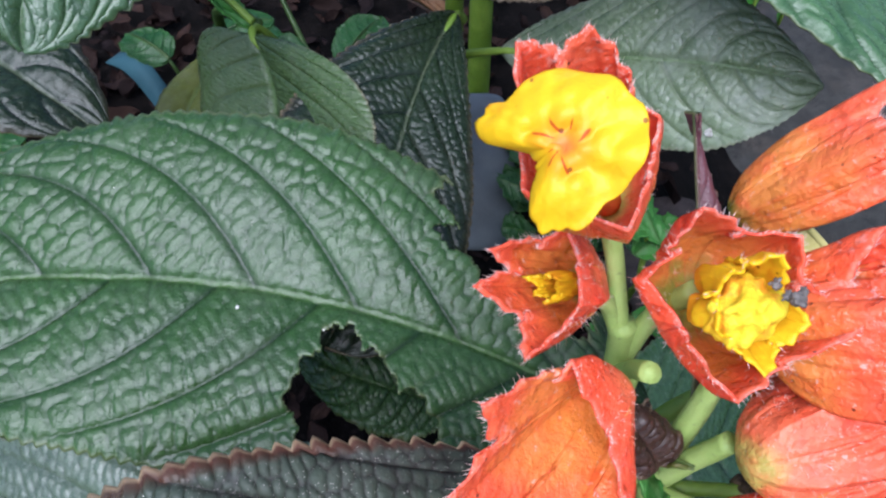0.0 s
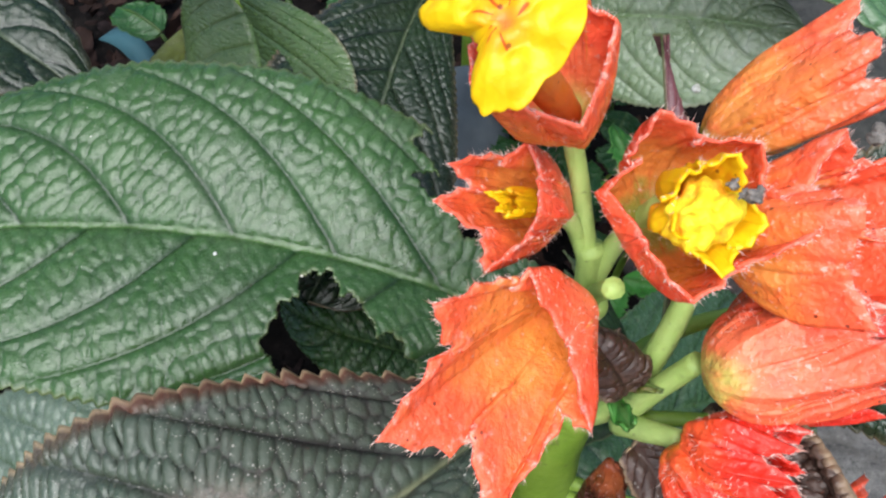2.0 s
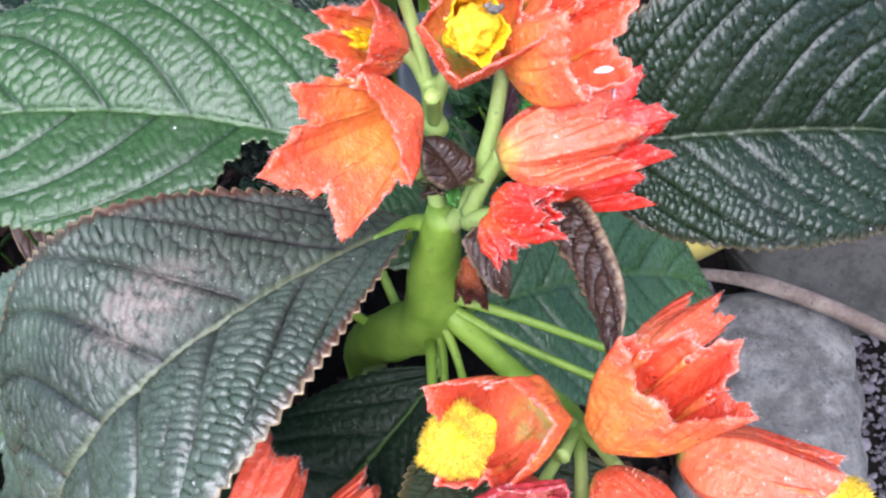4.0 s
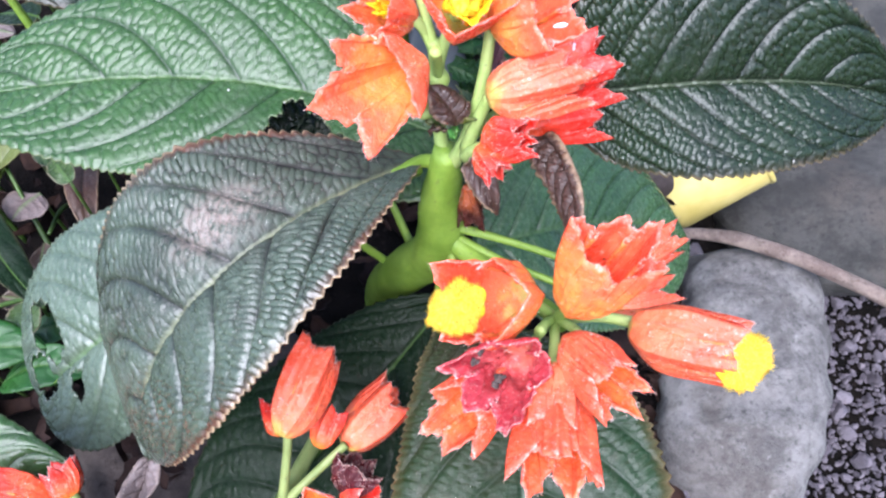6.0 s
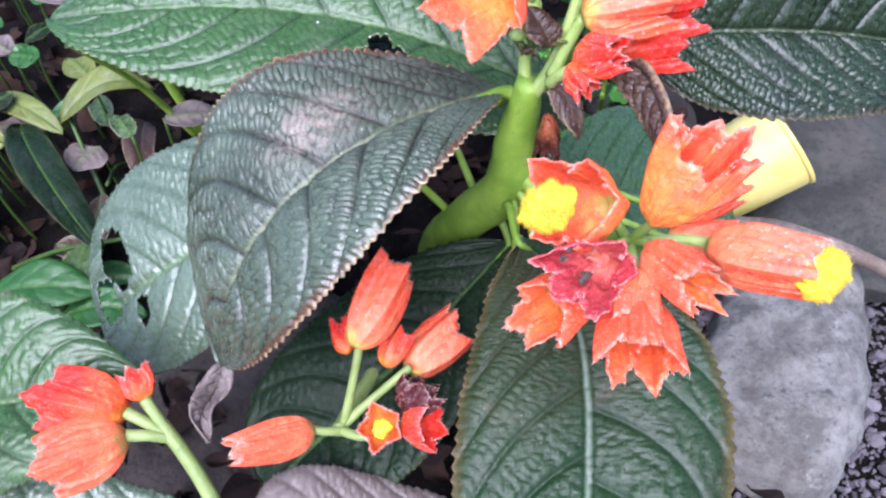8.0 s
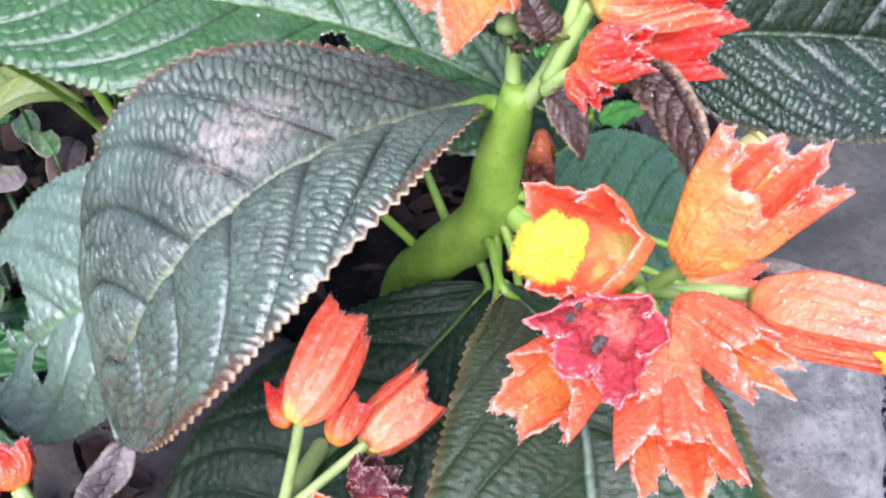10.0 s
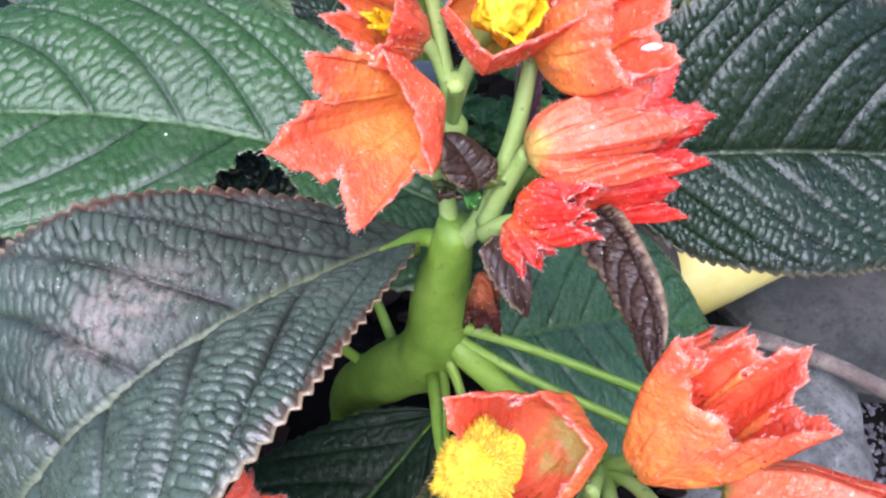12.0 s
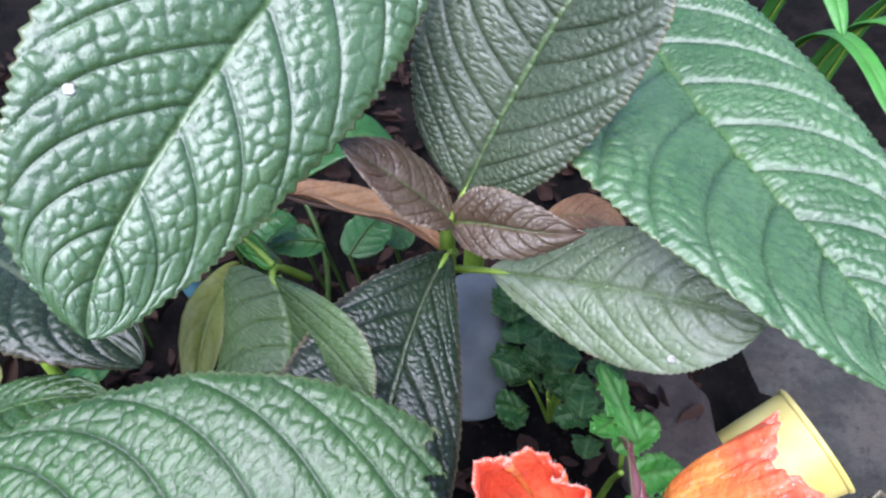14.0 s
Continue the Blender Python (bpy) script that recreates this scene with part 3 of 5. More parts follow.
def calyx(parent, base, mouth, radius, material=None, inside=None, label="", flare=1.0, waist=0.8, depth=0.30, twist=0.0, seed=1, name="flower", hairs=400, crumple=0.05, lobes=5, squash=1.0, points=None, split=None, hair_length=0.00095):
    """A bell of fused, keeled bracts whose toothed lobes end in points. points: the places of the lobes' tips, in order round the mouth."""
    material, inside = material or ORANGE, inside or ORANGE_IN
    r = np.random.default_rng(seed)
    B = V3(base)
    E = V3(mouth) if points is None else V3(points).mean(0)
    ax = unit(E - B)
    length = np.linalg.norm(E - B)
    e1 = unit(np.cross(ax, (0.21, 0.93, 0.31)))
    e2 = np.cross(ax, e1)
    if points is None:
        T = []
        for i in range(lobes):
            a = 2 * math.pi * (i + 0.5 - twist + r.uniform(-0.10, 0.10)) / lobes
            T.append(B + ax * length * (1 + depth * r.uniform(-0.25, 0.35)) + radius * flare * r.uniform(0.8, 1.2) * (math.cos(a) * e1 + squash * math.sin(a) * e2))
        T = V3(T)
    else:
        T = V3(points)
        lobes = len(T)
        radius = radius or np.mean([np.linalg.norm(p - E) for p in T])
    flat = T - B - ((T - B) @ ax)[:, None] * ax
    D = flat / (np.linalg.norm(flat, axis=1)[:, None] + 1e-9)
    deep = (split if split is not None else 0.28 + 0.16 * depth) * r.uniform(0.75, 1.3, lobes)
    nxt = np.roll(np.arange(lobes), -1)
    DS = D + D[nxt]
    DS = DS / (np.linalg.norm(DS, axis=1)[:, None] + 1e-9)
    middle = (T + T[nxt]) / 2
    S0 = B + (middle - B) * (1 - deep)[:, None] + DS * radius * 0.10
    ns, per = 24, 56
    bite = r.uniform(0.35, 1.25, (lobes, 6))
    nt = per * lobes
    f = np.linspace(-1, 1, per, endpoint=False)
    w = 1 - np.abs(f)
    rim, way, keel, lobe_of = [], [], [], []
    for i in range(lobes):
        before, after = S0[i - 1], S0[i]
        for q, g in zip(f, w):
            foot, dfoot = (before, DS[i - 1]) if q < 0 else (after, DS[i])
            side = foot - T[i]
            mid = unit(T[i] - B)
            side = side - (side @ mid) * mid
            saw = (abs(q) * 3.4 + 0.3 * math.sin(seed + i * 2.1)) % 1
            tooth = (saw / 0.7 if saw < 0.7 else (1 - saw) / 0.3) ** 1.3 * bite[i, int(abs(q) * 3.4) % 6]
            swell = 0.40 * math.sin(math.pi * g ** 0.85) * (1 - 0.25 * g)
            jut = 0.13 * tooth * np.linalg.norm(T[i] - foot) * min(1, (1 - g) * 5)
            rim.append(foot + (T[i] - foot) * g ** 1.5 + side * swell + (mid * 0.8 + unit(side) * 0.5) * jut)
            way.append(unit(dfoot * (1 - g) + D[i] * g))
            keel.append(g)
            lobe_of.append(i)
    rim, way, keel = V3(rim), V3(way), V3(keel)
    s = np.linspace(0, 1, ns)[:, None, None]
    P0 = B + way * radius * 0.22
    P1 = B + ax * length * 0.14 + way * radius * (0.48 + 0.60 * waist) * (1 + 0.10 * (keel - 0.5))[:, None]
    X = (1 - s) ** 2 * P0 + 2 * s * (1 - s) * P1 + s ** 2 * rim
    S, K = np.meshgrid(s[:, 0, 0], keel, indexing="ij")
    TH = np.linspace(0, 2 * math.pi, nt, endpoint=False)[None, :] + 0 * S
    belly = np.sin(np.pi * np.clip(S * 0.9, 0, 1))
    bow = 0.10 * (np.abs(K - 0.0) ** 2.2 - 0.3) * belly - 0.02 * np.exp(-((K - 0.5) / 0.16) ** 2) * belly
    rough = crumple * waves(TH * 3 + np.sin(TH) * 2, S * 8, seed + 3, 1.0) + 0.5 * crumple * waves(TH * 11, S * 20, seed + 5, 1.0) * S
    fold = 0.006 * np.sin(K * 21 + 2.5 * waves(TH * 2, S * 3, seed + 6, 1.0)) * S
    X = X + (radius * (bow + rough + fold))[..., None] * way[None]
    line = np.exp(-((K - 1.0) / 0.05) ** 2) + 0.7 * np.exp(-((K - 0.45 - 0.2 * S) / 0.035) ** 2)
    ob = mesh_object(name, X.reshape(-1, 3), grid_faces(ns, nt, True) + [tuple(range(nt - 1, -1, -1))], material, parent, label,
                     {"along": S * (1 - 0.25 * (1 - K)), "lip": S, "streak": 0 * S, "line": line * np.clip(1.25 - S, 0, 1)}, thick=0.00035, inside=inside)
    if hairs:
        pick = r.integers(0, nt, hairs)
        more = (r.integers(8, ns - 1, hairs // 2), r.integers(0, nt, hairs // 2))
        roots = np.concatenate([X[-1, pick], X[more]])
        ways = np.concatenate([X[-1, pick] - X[-4, pick] + 0.002 * way[pick], way[more[1]]])
        Vh, Fh = spikes(roots, ways, hair_length, 0.000048, seed)
        tagged(mesh_object("hairs", Vh, Fh, HAIR, ob, "short pale hairs"), kind="stuff")
    return ob


@functools.lru_cache(None)
def blob(n=3):
    bm = bmesh.new()
    bmesh.ops.create_icosphere(bm, subdivisions=n, radius=1.0)
    V = np.array([v.co[:] for v in bm.verts])
    F = [[v.index for v in f.verts] for f in bm.faces]
    bm.free()
    return V, F


def lump_mesh(place, size, turn=(0, 0, 0), n=3, rough=0.25, seed=1, freq=2.0, box=0.0):
    V, F = blob(n)
    if box:
        V = V / (np.abs(V) ** box).sum(1)[:, None] ** (1 / box)
    d = sum(waves(V[:, i] + V[:, (i + 1) % 3] * 0.5, V[:, (i + 2) % 3], seed + i, freq) for i in range(3)) / 3
    V = V * (1 + rough * d)[:, None] * V3(size)
    R = np.array(Euler([radians(x) for x in turn]).to_matrix())
    return V @ R.T + V3(place), F


def floss_dome(parent, place, way, radius, seed, label="shaggy yellow corolla", hairs=2800, squash=0.9, name="corolla"):
    V, F = lump_mesh((0, 0, 0), (radius, radius, radius * squash), (0, 0, 0), 5, 0.36, seed, 3.4)
    V = V * (1 + 0.12 * waves(V[:, 0] / radius * 9 + V[:, 2] / radius * 5, V[:, 1] / radius * 9, seed + 3, 1.0))[:, None]
    q = Vector(unit(way)).to_track_quat("Z", "Y").to_matrix()
    V = V @ np.array(q).T + V3(place)
    ob = mesh_object(name, V, F, FLOSS, parent, label)
    if not hairs:
        return ob
    r = np.random.default_rng(seed)
    d = V - V3(place)
    front = np.where(d @ unit(way) > -0.2 * radius)[0]
    pick = r.choice(front, hairs)
    Vh, Fh = spikes(V[pick], d[pick], radius * 0.19, 0.00013, seed)
    tagged(mesh_object("hairs", Vh, Fh, YELLOW_HAIR, ob, "fine yellow hairs"), kind="stuff")
    return ob


def joined(name, pieces, material, label, category, kind="stuff", smooth=True):
    V, F, k = [], [], 0
    for a, b in pieces:
        a = np.asarray(a, float)
        V.append(a)
        F += [tuple(int(i) + k for i in f) for f in b]
        k += len(a)
    ob = mesh_object(name, np.concatenate(V), F, material, None, "", None, smooth)
    return tagged(ob, label, category, "", kind)


# ---- ground ----
def ground_height(x, y):
    h = 0.006 * waves(x * 14, y * 14, 3, 1.0) + 0.003 * waves(x * 60, y * 60, 4, 1.0)
    def ease(t):
        t = np.clip(t, 0, 1)
        return t * t * (3 - 2 * t)
    ledge = -0.10 * ease((x - 0.15) / 0.09) * ease((0.24 - y) / 0.10) - 0.06 * ease((x - 0.12) / 0.1)
    return h * np.exp(-(x * x + y * y) / 4) + ledge * np.exp(-((x * x + y * y) / 0.7) ** 2)


def spread(n, near, far):
    t = np.linspace(-1, 1, n)
    return near * t + (far - near) * np.sign(t) * np.abs(t) ** 9


gx, gy = spread(161, 0.7, 60), spread(161, 0.7, 60) + 0.15
GX, GY = np.meshgrid(gx, gy, indexing="ij")
GV = np.stack([GX, GY, ground_height(GX, GY)], 2).reshape(-1, 3)
tagged(mesh_object("ground", GV, [f[::-1] for f in grid_faces(161, 161)], SOIL), "dark garden soil under the plants", "ground", "", "structure")


def rock(name, place, size, turn, material, label, seed, rough=0.25, n=5, freq=1.6, box=4.0):
    V, F = lump_mesh(place, size, turn, n, rough, seed, freq, box)
    V = V + 0.003 * np.stack([waves(V[:, 1] * 70, V[:, 2] * 70 + V[:, 0] * 50, seed + 3 + i, 1.0) for i in range(3)], 1)
    V = V + 0.0012 * np.stack([waves(V[:, 1] * 300, V[:, 2] * 300, seed + i, 1.0) for i in range(3)], 1)
    return tagged(mesh_object(name, V, F, material), label, "rock")


rock("rock", (0.173, 0.055, -0.036), (0.043, 0.080, 0.064), (3, 5, -20), ROCK, "pale grey weathered rock standing in the gravel", 11, 0.13, 6)
rock("stone_slab", (0.368, 0.345, -0.070), (0.168, 0.200, 0.030), (3, -3, 6), SLAB, "flat dark grey stone slab beside the yellow cup", 21, 0.05)
rock("stone", (0.128, 0.222, -0.012), (0.036, 0.050, 0.020), (0, 4, 12), BROWNSTONE, "flat brownish stone in the soil behind the plant", 31, 0.08)
rock("stone", (-0.112, 0.015, -0.006), (0.075, 0.060, 0.016), (3, -4, 30), BROWNSTONE, "flat grey-brown stone in the soil under the leaves", 61, 0.08)


stones = []
for i in range(9500):
    x, y = rng.uniform(0.13, 0.42), rng.uniform(-0.20, 0.18)
    s = rng.uniform(0.0009, 0.0026) * (2.2 if rng.random() < 0.07 else 1.0)
    stones.append(lump_mesh((x, y, ground_height(x, y) + s * rng.uniform(0.0, 0.9)), (s, s * rng.uniform(0.55, 1), s * rng.uniform(0.5, 0.9)), (rng.uniform(0, 90), rng.uniform(0, 90), rng.uniform(0, 360)), 1 if s < 0.0034 else 2, 0.55, 100 + i, 2.2, 4.0))
joined("gravel", stones, GRAVEL, "grey gravel and crumbled mortar on the soil", "gravel", smooth=False)


def flake(place, size, seed):
    r = np.random.default_rng(seed)
    n = 9
    u = np.linspace(-1, 1, n)
    U, Q = np.meshgrid(u, u, indexing="ij")
    w = np.sqrt(np.clip(1 - U * U, 0.02, 1)) * r.uniform(0.25, 0.6) * (1 + 0.35 * waves(U * 4, U * 0, seed + 1, 1.5))
    X = np.stack([U, Q * w, 0.35 * waves(U * 2, Q * 2, seed, 1.0) + r.uniform(0, 0.5) * Q * Q], 2).reshape(-1, 3) * size
    R = np.array(Euler((r.uniform(-0.5, 0.5), r.uniform(-0.5, 0.5), r.uniform(0, 6.28))).to_matrix())
    V = X @ R.T + V3(place)
    return V, grid_faces(n, n)


bits = []
for i in range(1300):
    x, y = rng.uniform(-0.5, 0.16), rng.uniform(-0.12, 0.62)
    s = rng.uniform(0.004, 0.014)
    bits.append(flake((x, y, ground_height(x, y) + rng.uniform(0.004, 0.016)), s, 500 + i))
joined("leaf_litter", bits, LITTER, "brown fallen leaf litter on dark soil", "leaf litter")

# ---- the flowering plant ----
plant = thing("flowering_plant", (0.0, 0.07, 0.0), "leafy garden plant with orange-red flower clusters and toothed quilted leaves", "plant")
tube("stem", [(-0.012, 0.075, -0.01), (-0.010, 0.070, 0.05), (-0.004, 0.060, 0.095), (0.012, 0.046, 0.135), (0.0225, 0.038, 0.160), (0.0245, 0.039, 0.182), (0.0280, 0.040, 0.208)], [0.0085, 0.0085, 0.0088, 0.0090, 0.0086, 0.0072, 0.0040], STEM, plant, "thick fleshy light green stem", 50, 18)
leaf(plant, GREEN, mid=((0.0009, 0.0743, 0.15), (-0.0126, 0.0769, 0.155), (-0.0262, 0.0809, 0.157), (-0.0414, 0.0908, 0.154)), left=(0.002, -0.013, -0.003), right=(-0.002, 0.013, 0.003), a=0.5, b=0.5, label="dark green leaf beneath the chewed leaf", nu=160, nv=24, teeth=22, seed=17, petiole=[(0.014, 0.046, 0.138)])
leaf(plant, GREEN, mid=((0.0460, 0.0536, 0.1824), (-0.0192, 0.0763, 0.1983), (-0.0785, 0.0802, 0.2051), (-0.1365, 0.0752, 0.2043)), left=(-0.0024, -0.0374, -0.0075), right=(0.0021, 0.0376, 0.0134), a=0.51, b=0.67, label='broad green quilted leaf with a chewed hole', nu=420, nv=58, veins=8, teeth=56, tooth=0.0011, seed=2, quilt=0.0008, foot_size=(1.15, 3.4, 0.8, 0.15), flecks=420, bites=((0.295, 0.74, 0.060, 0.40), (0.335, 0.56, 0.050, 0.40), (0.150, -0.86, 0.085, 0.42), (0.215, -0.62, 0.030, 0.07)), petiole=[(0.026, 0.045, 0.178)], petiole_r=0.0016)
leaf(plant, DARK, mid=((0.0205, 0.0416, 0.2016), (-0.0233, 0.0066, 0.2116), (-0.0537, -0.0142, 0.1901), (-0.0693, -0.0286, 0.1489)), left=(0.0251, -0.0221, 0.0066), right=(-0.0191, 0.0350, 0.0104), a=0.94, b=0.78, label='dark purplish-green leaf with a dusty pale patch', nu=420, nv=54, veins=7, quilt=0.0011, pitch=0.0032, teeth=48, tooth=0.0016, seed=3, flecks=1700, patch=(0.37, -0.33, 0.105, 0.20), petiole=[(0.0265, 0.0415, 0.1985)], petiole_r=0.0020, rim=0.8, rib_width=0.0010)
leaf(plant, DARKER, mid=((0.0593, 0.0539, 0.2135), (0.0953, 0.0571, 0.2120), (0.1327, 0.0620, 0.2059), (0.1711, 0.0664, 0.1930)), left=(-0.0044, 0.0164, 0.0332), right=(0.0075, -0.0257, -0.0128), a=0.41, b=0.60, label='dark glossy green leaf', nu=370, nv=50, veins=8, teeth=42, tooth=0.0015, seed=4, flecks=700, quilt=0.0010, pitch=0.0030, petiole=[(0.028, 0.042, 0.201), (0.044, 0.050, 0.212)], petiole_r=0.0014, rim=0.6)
leaf(plant, OLD, mid=((0.0245, 0.0007, 0.1793), (0.0427, -0.0160, 0.1620), (0.0456, -0.0538, 0.1483), (0.0395, -0.1087, 0.1371)), left=(0.0414, 0.0029, 0.0054), right=(-0.0396, -0.0040, -0.0009), a=0.85, b=0.43, label='old green leaf with brown blotches', nu=320, nv=44, veins=7, teeth=44, tooth=0.0013, seed=5, flecks=650, quilt=0.0008, petiole=[(0.022, 0.038, 0.150), (0.023, 0.020, 0.170)], petiole_r=0.0012, rim=0.7)
leaf(plant, LUSH, mid=((0.0346, 0.0553, 0.1290), (0.0690, 0.0711, 0.1191), (0.1040, 0.0841, 0.1016), (0.1391, 0.0914, 0.0737)), left=(-0.0026, 0.0343, 0.0157), right=(0.0077, -0.0443, -0.0141), a=0.65, b=0.71, label='green leaf low on the stem', nu=200, nv=36, seed=6, petiole=[(0.020, 0.044, 0.150)])
leaf(plant, SHADEDGREEN, mid=((0.0246, 0.0327, 0.1321), (-0.0034, 0.0038, 0.1192), (-0.0335, -0.0241, 0.1052), (-0.0646, -0.0509, 0.0899)), left=(0.0227, -0.0241, -0.0006), right=(-0.0271, 0.0257, 0.0040), a=0.68, b=0.42, label='green leaf low on the stem, coloured as in deep shade', nu=200, nv=36, seed=7, petiole=[(0.020, 0.042, 0.140)])
leaf(plant, PALE, mid=((-0.0228, 0.0558, 0.1570), (-0.0676, 0.0410, 0.1440), (-0.1077, 0.0264, 0.1250), (-0.1434, 0.0130, 0.1007)), left=(0.0154, -0.0347, -0.0090), right=(-0.0202, 0.0382, 0.0140), a=0.78, b=0.41, label='torn green leaf with ragged holes', nu=220, nv=40, seed=8, bites=((0.84, -0.42, 0.05, 0.30), (0.80, 0.28, 0.022, 0.16), (0.93, -0.1, 0.04, 0.3)), petiole=[(0.004, 0.054, 0.120)])
leaf(plant, GREEN, mid=((-0.2007, -0.0455, 0.1228), (-0.1665, -0.0404, 0.1325), (-0.1324, -0.0353, 0.1373), (-0.0983, -0.0288, 0.1354)), left=(-0.0070, 0.0335, 0.0201), right=(0.0051, -0.0304, -0.0049), a=0.65, b=0.87, label='green toothed leaf', nu=220, nv=36, seed=9, petiole=[(-0.215, -0.045, 0.09)])
leaf(plant, WILTED, mid=((0.0299, -0.0638, 0.0897), (-0.0009, -0.0759, 0.0967), (-0.0306, -0.0829, 0.1034), (-0.0581, -0.0880, 0.1084)), left=(0.0059, -0.0261, -0.0021), right=(-0.0098, 0.0358, 0.0062), a=0.86, b=0.30, label='greyish withering leaf', nu=160, nv=30, seed=10, petiole=[(0.03, -0.02, 0.09)])
leaf(plant, PALE, mid=((-0.0538, -0.0770, 0.0966), (-0.0929, -0.0850, 0.1011), (-0.1313, -0.0868, 0.1067), (-0.1650, -0.0754, 0.1137)), left=(-0.0004, -0.0317, -0.0013), right=(-0.0033, 0.0386, 0.0076), a=0.80, b=0.30, label='bluish green leaf', nu=200, nv=34, seed=11, petiole=[(-0.04, -0.06, 0.10)])
leaf(plant, PURPLE, mid=((0.0542, 0.0320, 0.2179), (0.0574, 0.0270, 0.2229), (0.0603, 0.0126, 0.2246), (0.0579, -0.0045, 0.2229)), left=(0.0003, -0.0003, 0.0028), right=(-0.0092, 0.0033, -0.0048), a=0.30, b=0.69, label='narrow bronze-purple leaf with pale toothed edges', nu=200, nv=20, veins=9, teeth=26, tooth=0.0010, seed=12, flecks=160, quilt=0.0010, pitch=0.0021, petiole=[(0.036, 0.034, 0.214)], petiole_r=0.0009, rim=0.6, rib=False)
leaf(plant, PLUM, mid=((0.0369, 0.0381, 0.2249), (0.0397, 0.0519, 0.2326), (0.0396, 0.0650, 0.2422), (0.0375, 0.0771, 0.2554)), left=(0.0020, 0.0004, -0.0001), right=(0.0048, 0.0014, -0.0026), a=0.56, b=0.81, label='narrow spear-shaped bronze leaf', nu=160, nv=18, veins=9, teeth=20, tooth=0.0011, seed=13, quilt=0.0004, petiole=[(0.034, 0.035, 0.214)], petiole_r=0.0010, stalk=STALK, rib=False)
leaf(plant, PURPLE, mid=((0.0340, 0.0290, 0.2150), (0.0366, 0.0254, 0.2150), (0.0390, 0.0215, 0.2118), (0.0412, 0.0178, 0.2055)), left=(0.0026, 0.0018, 0.0010), right=(-0.0030, -0.0020, -0.0022), a=0.45, b=0.75, label="small bronze bract leaf", nu=90, nv=14, veins=6, teeth=14, tooth=0.0006, seed=14, flecks=40, quilt=0.0003, petiole_r=0.0006, rim=0.9)
leaf(plant, PURPLE, mid=((0.0318, 0.0330, 0.2262), (0.0300, 0.0345, 0.2298), (0.0276, 0.0362, 0.2328), (0.0246, 0.0388, 0.2351)), left=(-0.0036, -0.0036, 0.0010), right=(0.0036, 0.0036, -0.0010), a=0.5, b=0.55, label="dark bronze bract leaf", nu=90, nv=14, veins=5, teeth=12, tooth=0.0005, seed=15, quilt=0.0004, petiole_r=0.0006)
leaf(plant, WILTED, mid=((-0.0675, -0.0300, 0.1520), (-0.0700, -0.0380, 0.1480), (-0.0715, -0.0460, 0.1500), (-0.0690, -0.0530, 0.1470)), left=(0.0050, -0.0010, 0.0040), right=(-0.0040, 0.0010, 0.0045), a=0.3, b=0.5, label="shrivelled brown leaf tip", nu=90, nv=14, veins=5, teeth=12, tooth=0.0004, seed=16, quilt=0.0005)

# ---- second shoot and the taller plant behind ----
shoot = thing("young_shoot", (0.005, 0.19, 0.0), "young shoot with bronze heart leaves and dull green toothed leaves", "plant")
tube("stem", [(0.000, 0.300, -0.01), (0.000, 0.270, 0.05), (0.003, 0.222, 0.13), (0.0035, 0.184, 0.198), (0.0035, 0.174, 0.220)], [0.005, 0.0045, 0.004, 0.0028, 0.002], STEM, shoot, "", 30, 12)
leaf(shoot, BRONZE, mid=((0.0046, 0.1731, 0.2189), (-0.0059, 0.1726, 0.2301), (-0.0172, 0.1720, 0.2413), (-0.0284, 0.1708, 0.2524)), left=(-0.0004, -0.0107, -0.0010), right=(0.0021, 0.0143, 0.0015), a=0.51, b=0.80, label='small bronze heart leaf', nu=160, nv=24, veins=7, teeth=24, tooth=0.0006, seed=21, quilt=0.0005, petiole_r=0.0007)
leaf(shoot, BRONZE, mid=((0.0045, 0.1755, 0.2156), (0.0172, 0.1695, 0.2204), (0.0296, 0.1656, 0.2214), (0.0466, 0.1658, 0.2208)), left=(-0.0010, 0.0056, 0.0105), right=(-0.0012, -0.0076, -0.0067), a=0.50, b=0.89, label='small bronze heart leaf', nu=160, nv=24, veins=7, teeth=24, tooth=0.0006, seed=22, quilt=0.0005, petiole_r=0.0007)
leaf(shoot, MUTED, mid=((0.0089, 0.1890, 0.2159), (0.0234, 0.1991, 0.2466), (0.0379, 0.2072, 0.2729), (0.0520, 0.2129, 0.2929)), left=(-0.0319, 0.0192, 0.0102), right=(0.0235, -0.0240, 0.0018), a=0.43, b=0.38, label='dark green quilted leaf', nu=300, nv=44, teeth=46, seed=23, petiole=[(0.0045, 0.178, 0.210)])
leaf(shoot, DUSTY, mid=((0.0195, 0.1940, 0.1711), (0.0567, 0.1782, 0.1815), (0.0831, 0.1645, 0.1898), (0.1069, 0.1514, 0.1936)), left=(0.0007, 0.0174, 0.0147), right=(-0.0014, -0.0214, -0.0168), a=0.80, b=0.84, label='dull dusty green leaf', nu=300, nv=40, quilt=0.0005, teeth=40, tooth=0.0006, seed=24, flecks=90, petiole=[(0.004, 0.205, 0.160)], rim=0.3)
leaf(shoot, DARKER, mid=((0.0039, 0.1801, 0.1961), (-0.0096, 0.1445, 0.1894), (-0.0177, 0.1110, 0.1806), (-0.0298, 0.0810, 0.1711)), left=(0.0224, -0.0097, -0.0023), right=(-0.0290, 0.0096, 0.0162), a=0.81, b=0.46, label='dark folded leaf with olive margin', nu=300, nv=40, quilt=0.0007, teeth=44, tooth=0.0008, seed=25, petiole=[(0.006, 0.186, 0.190)], rim=0.9, camber=0.0, curl=0.2)
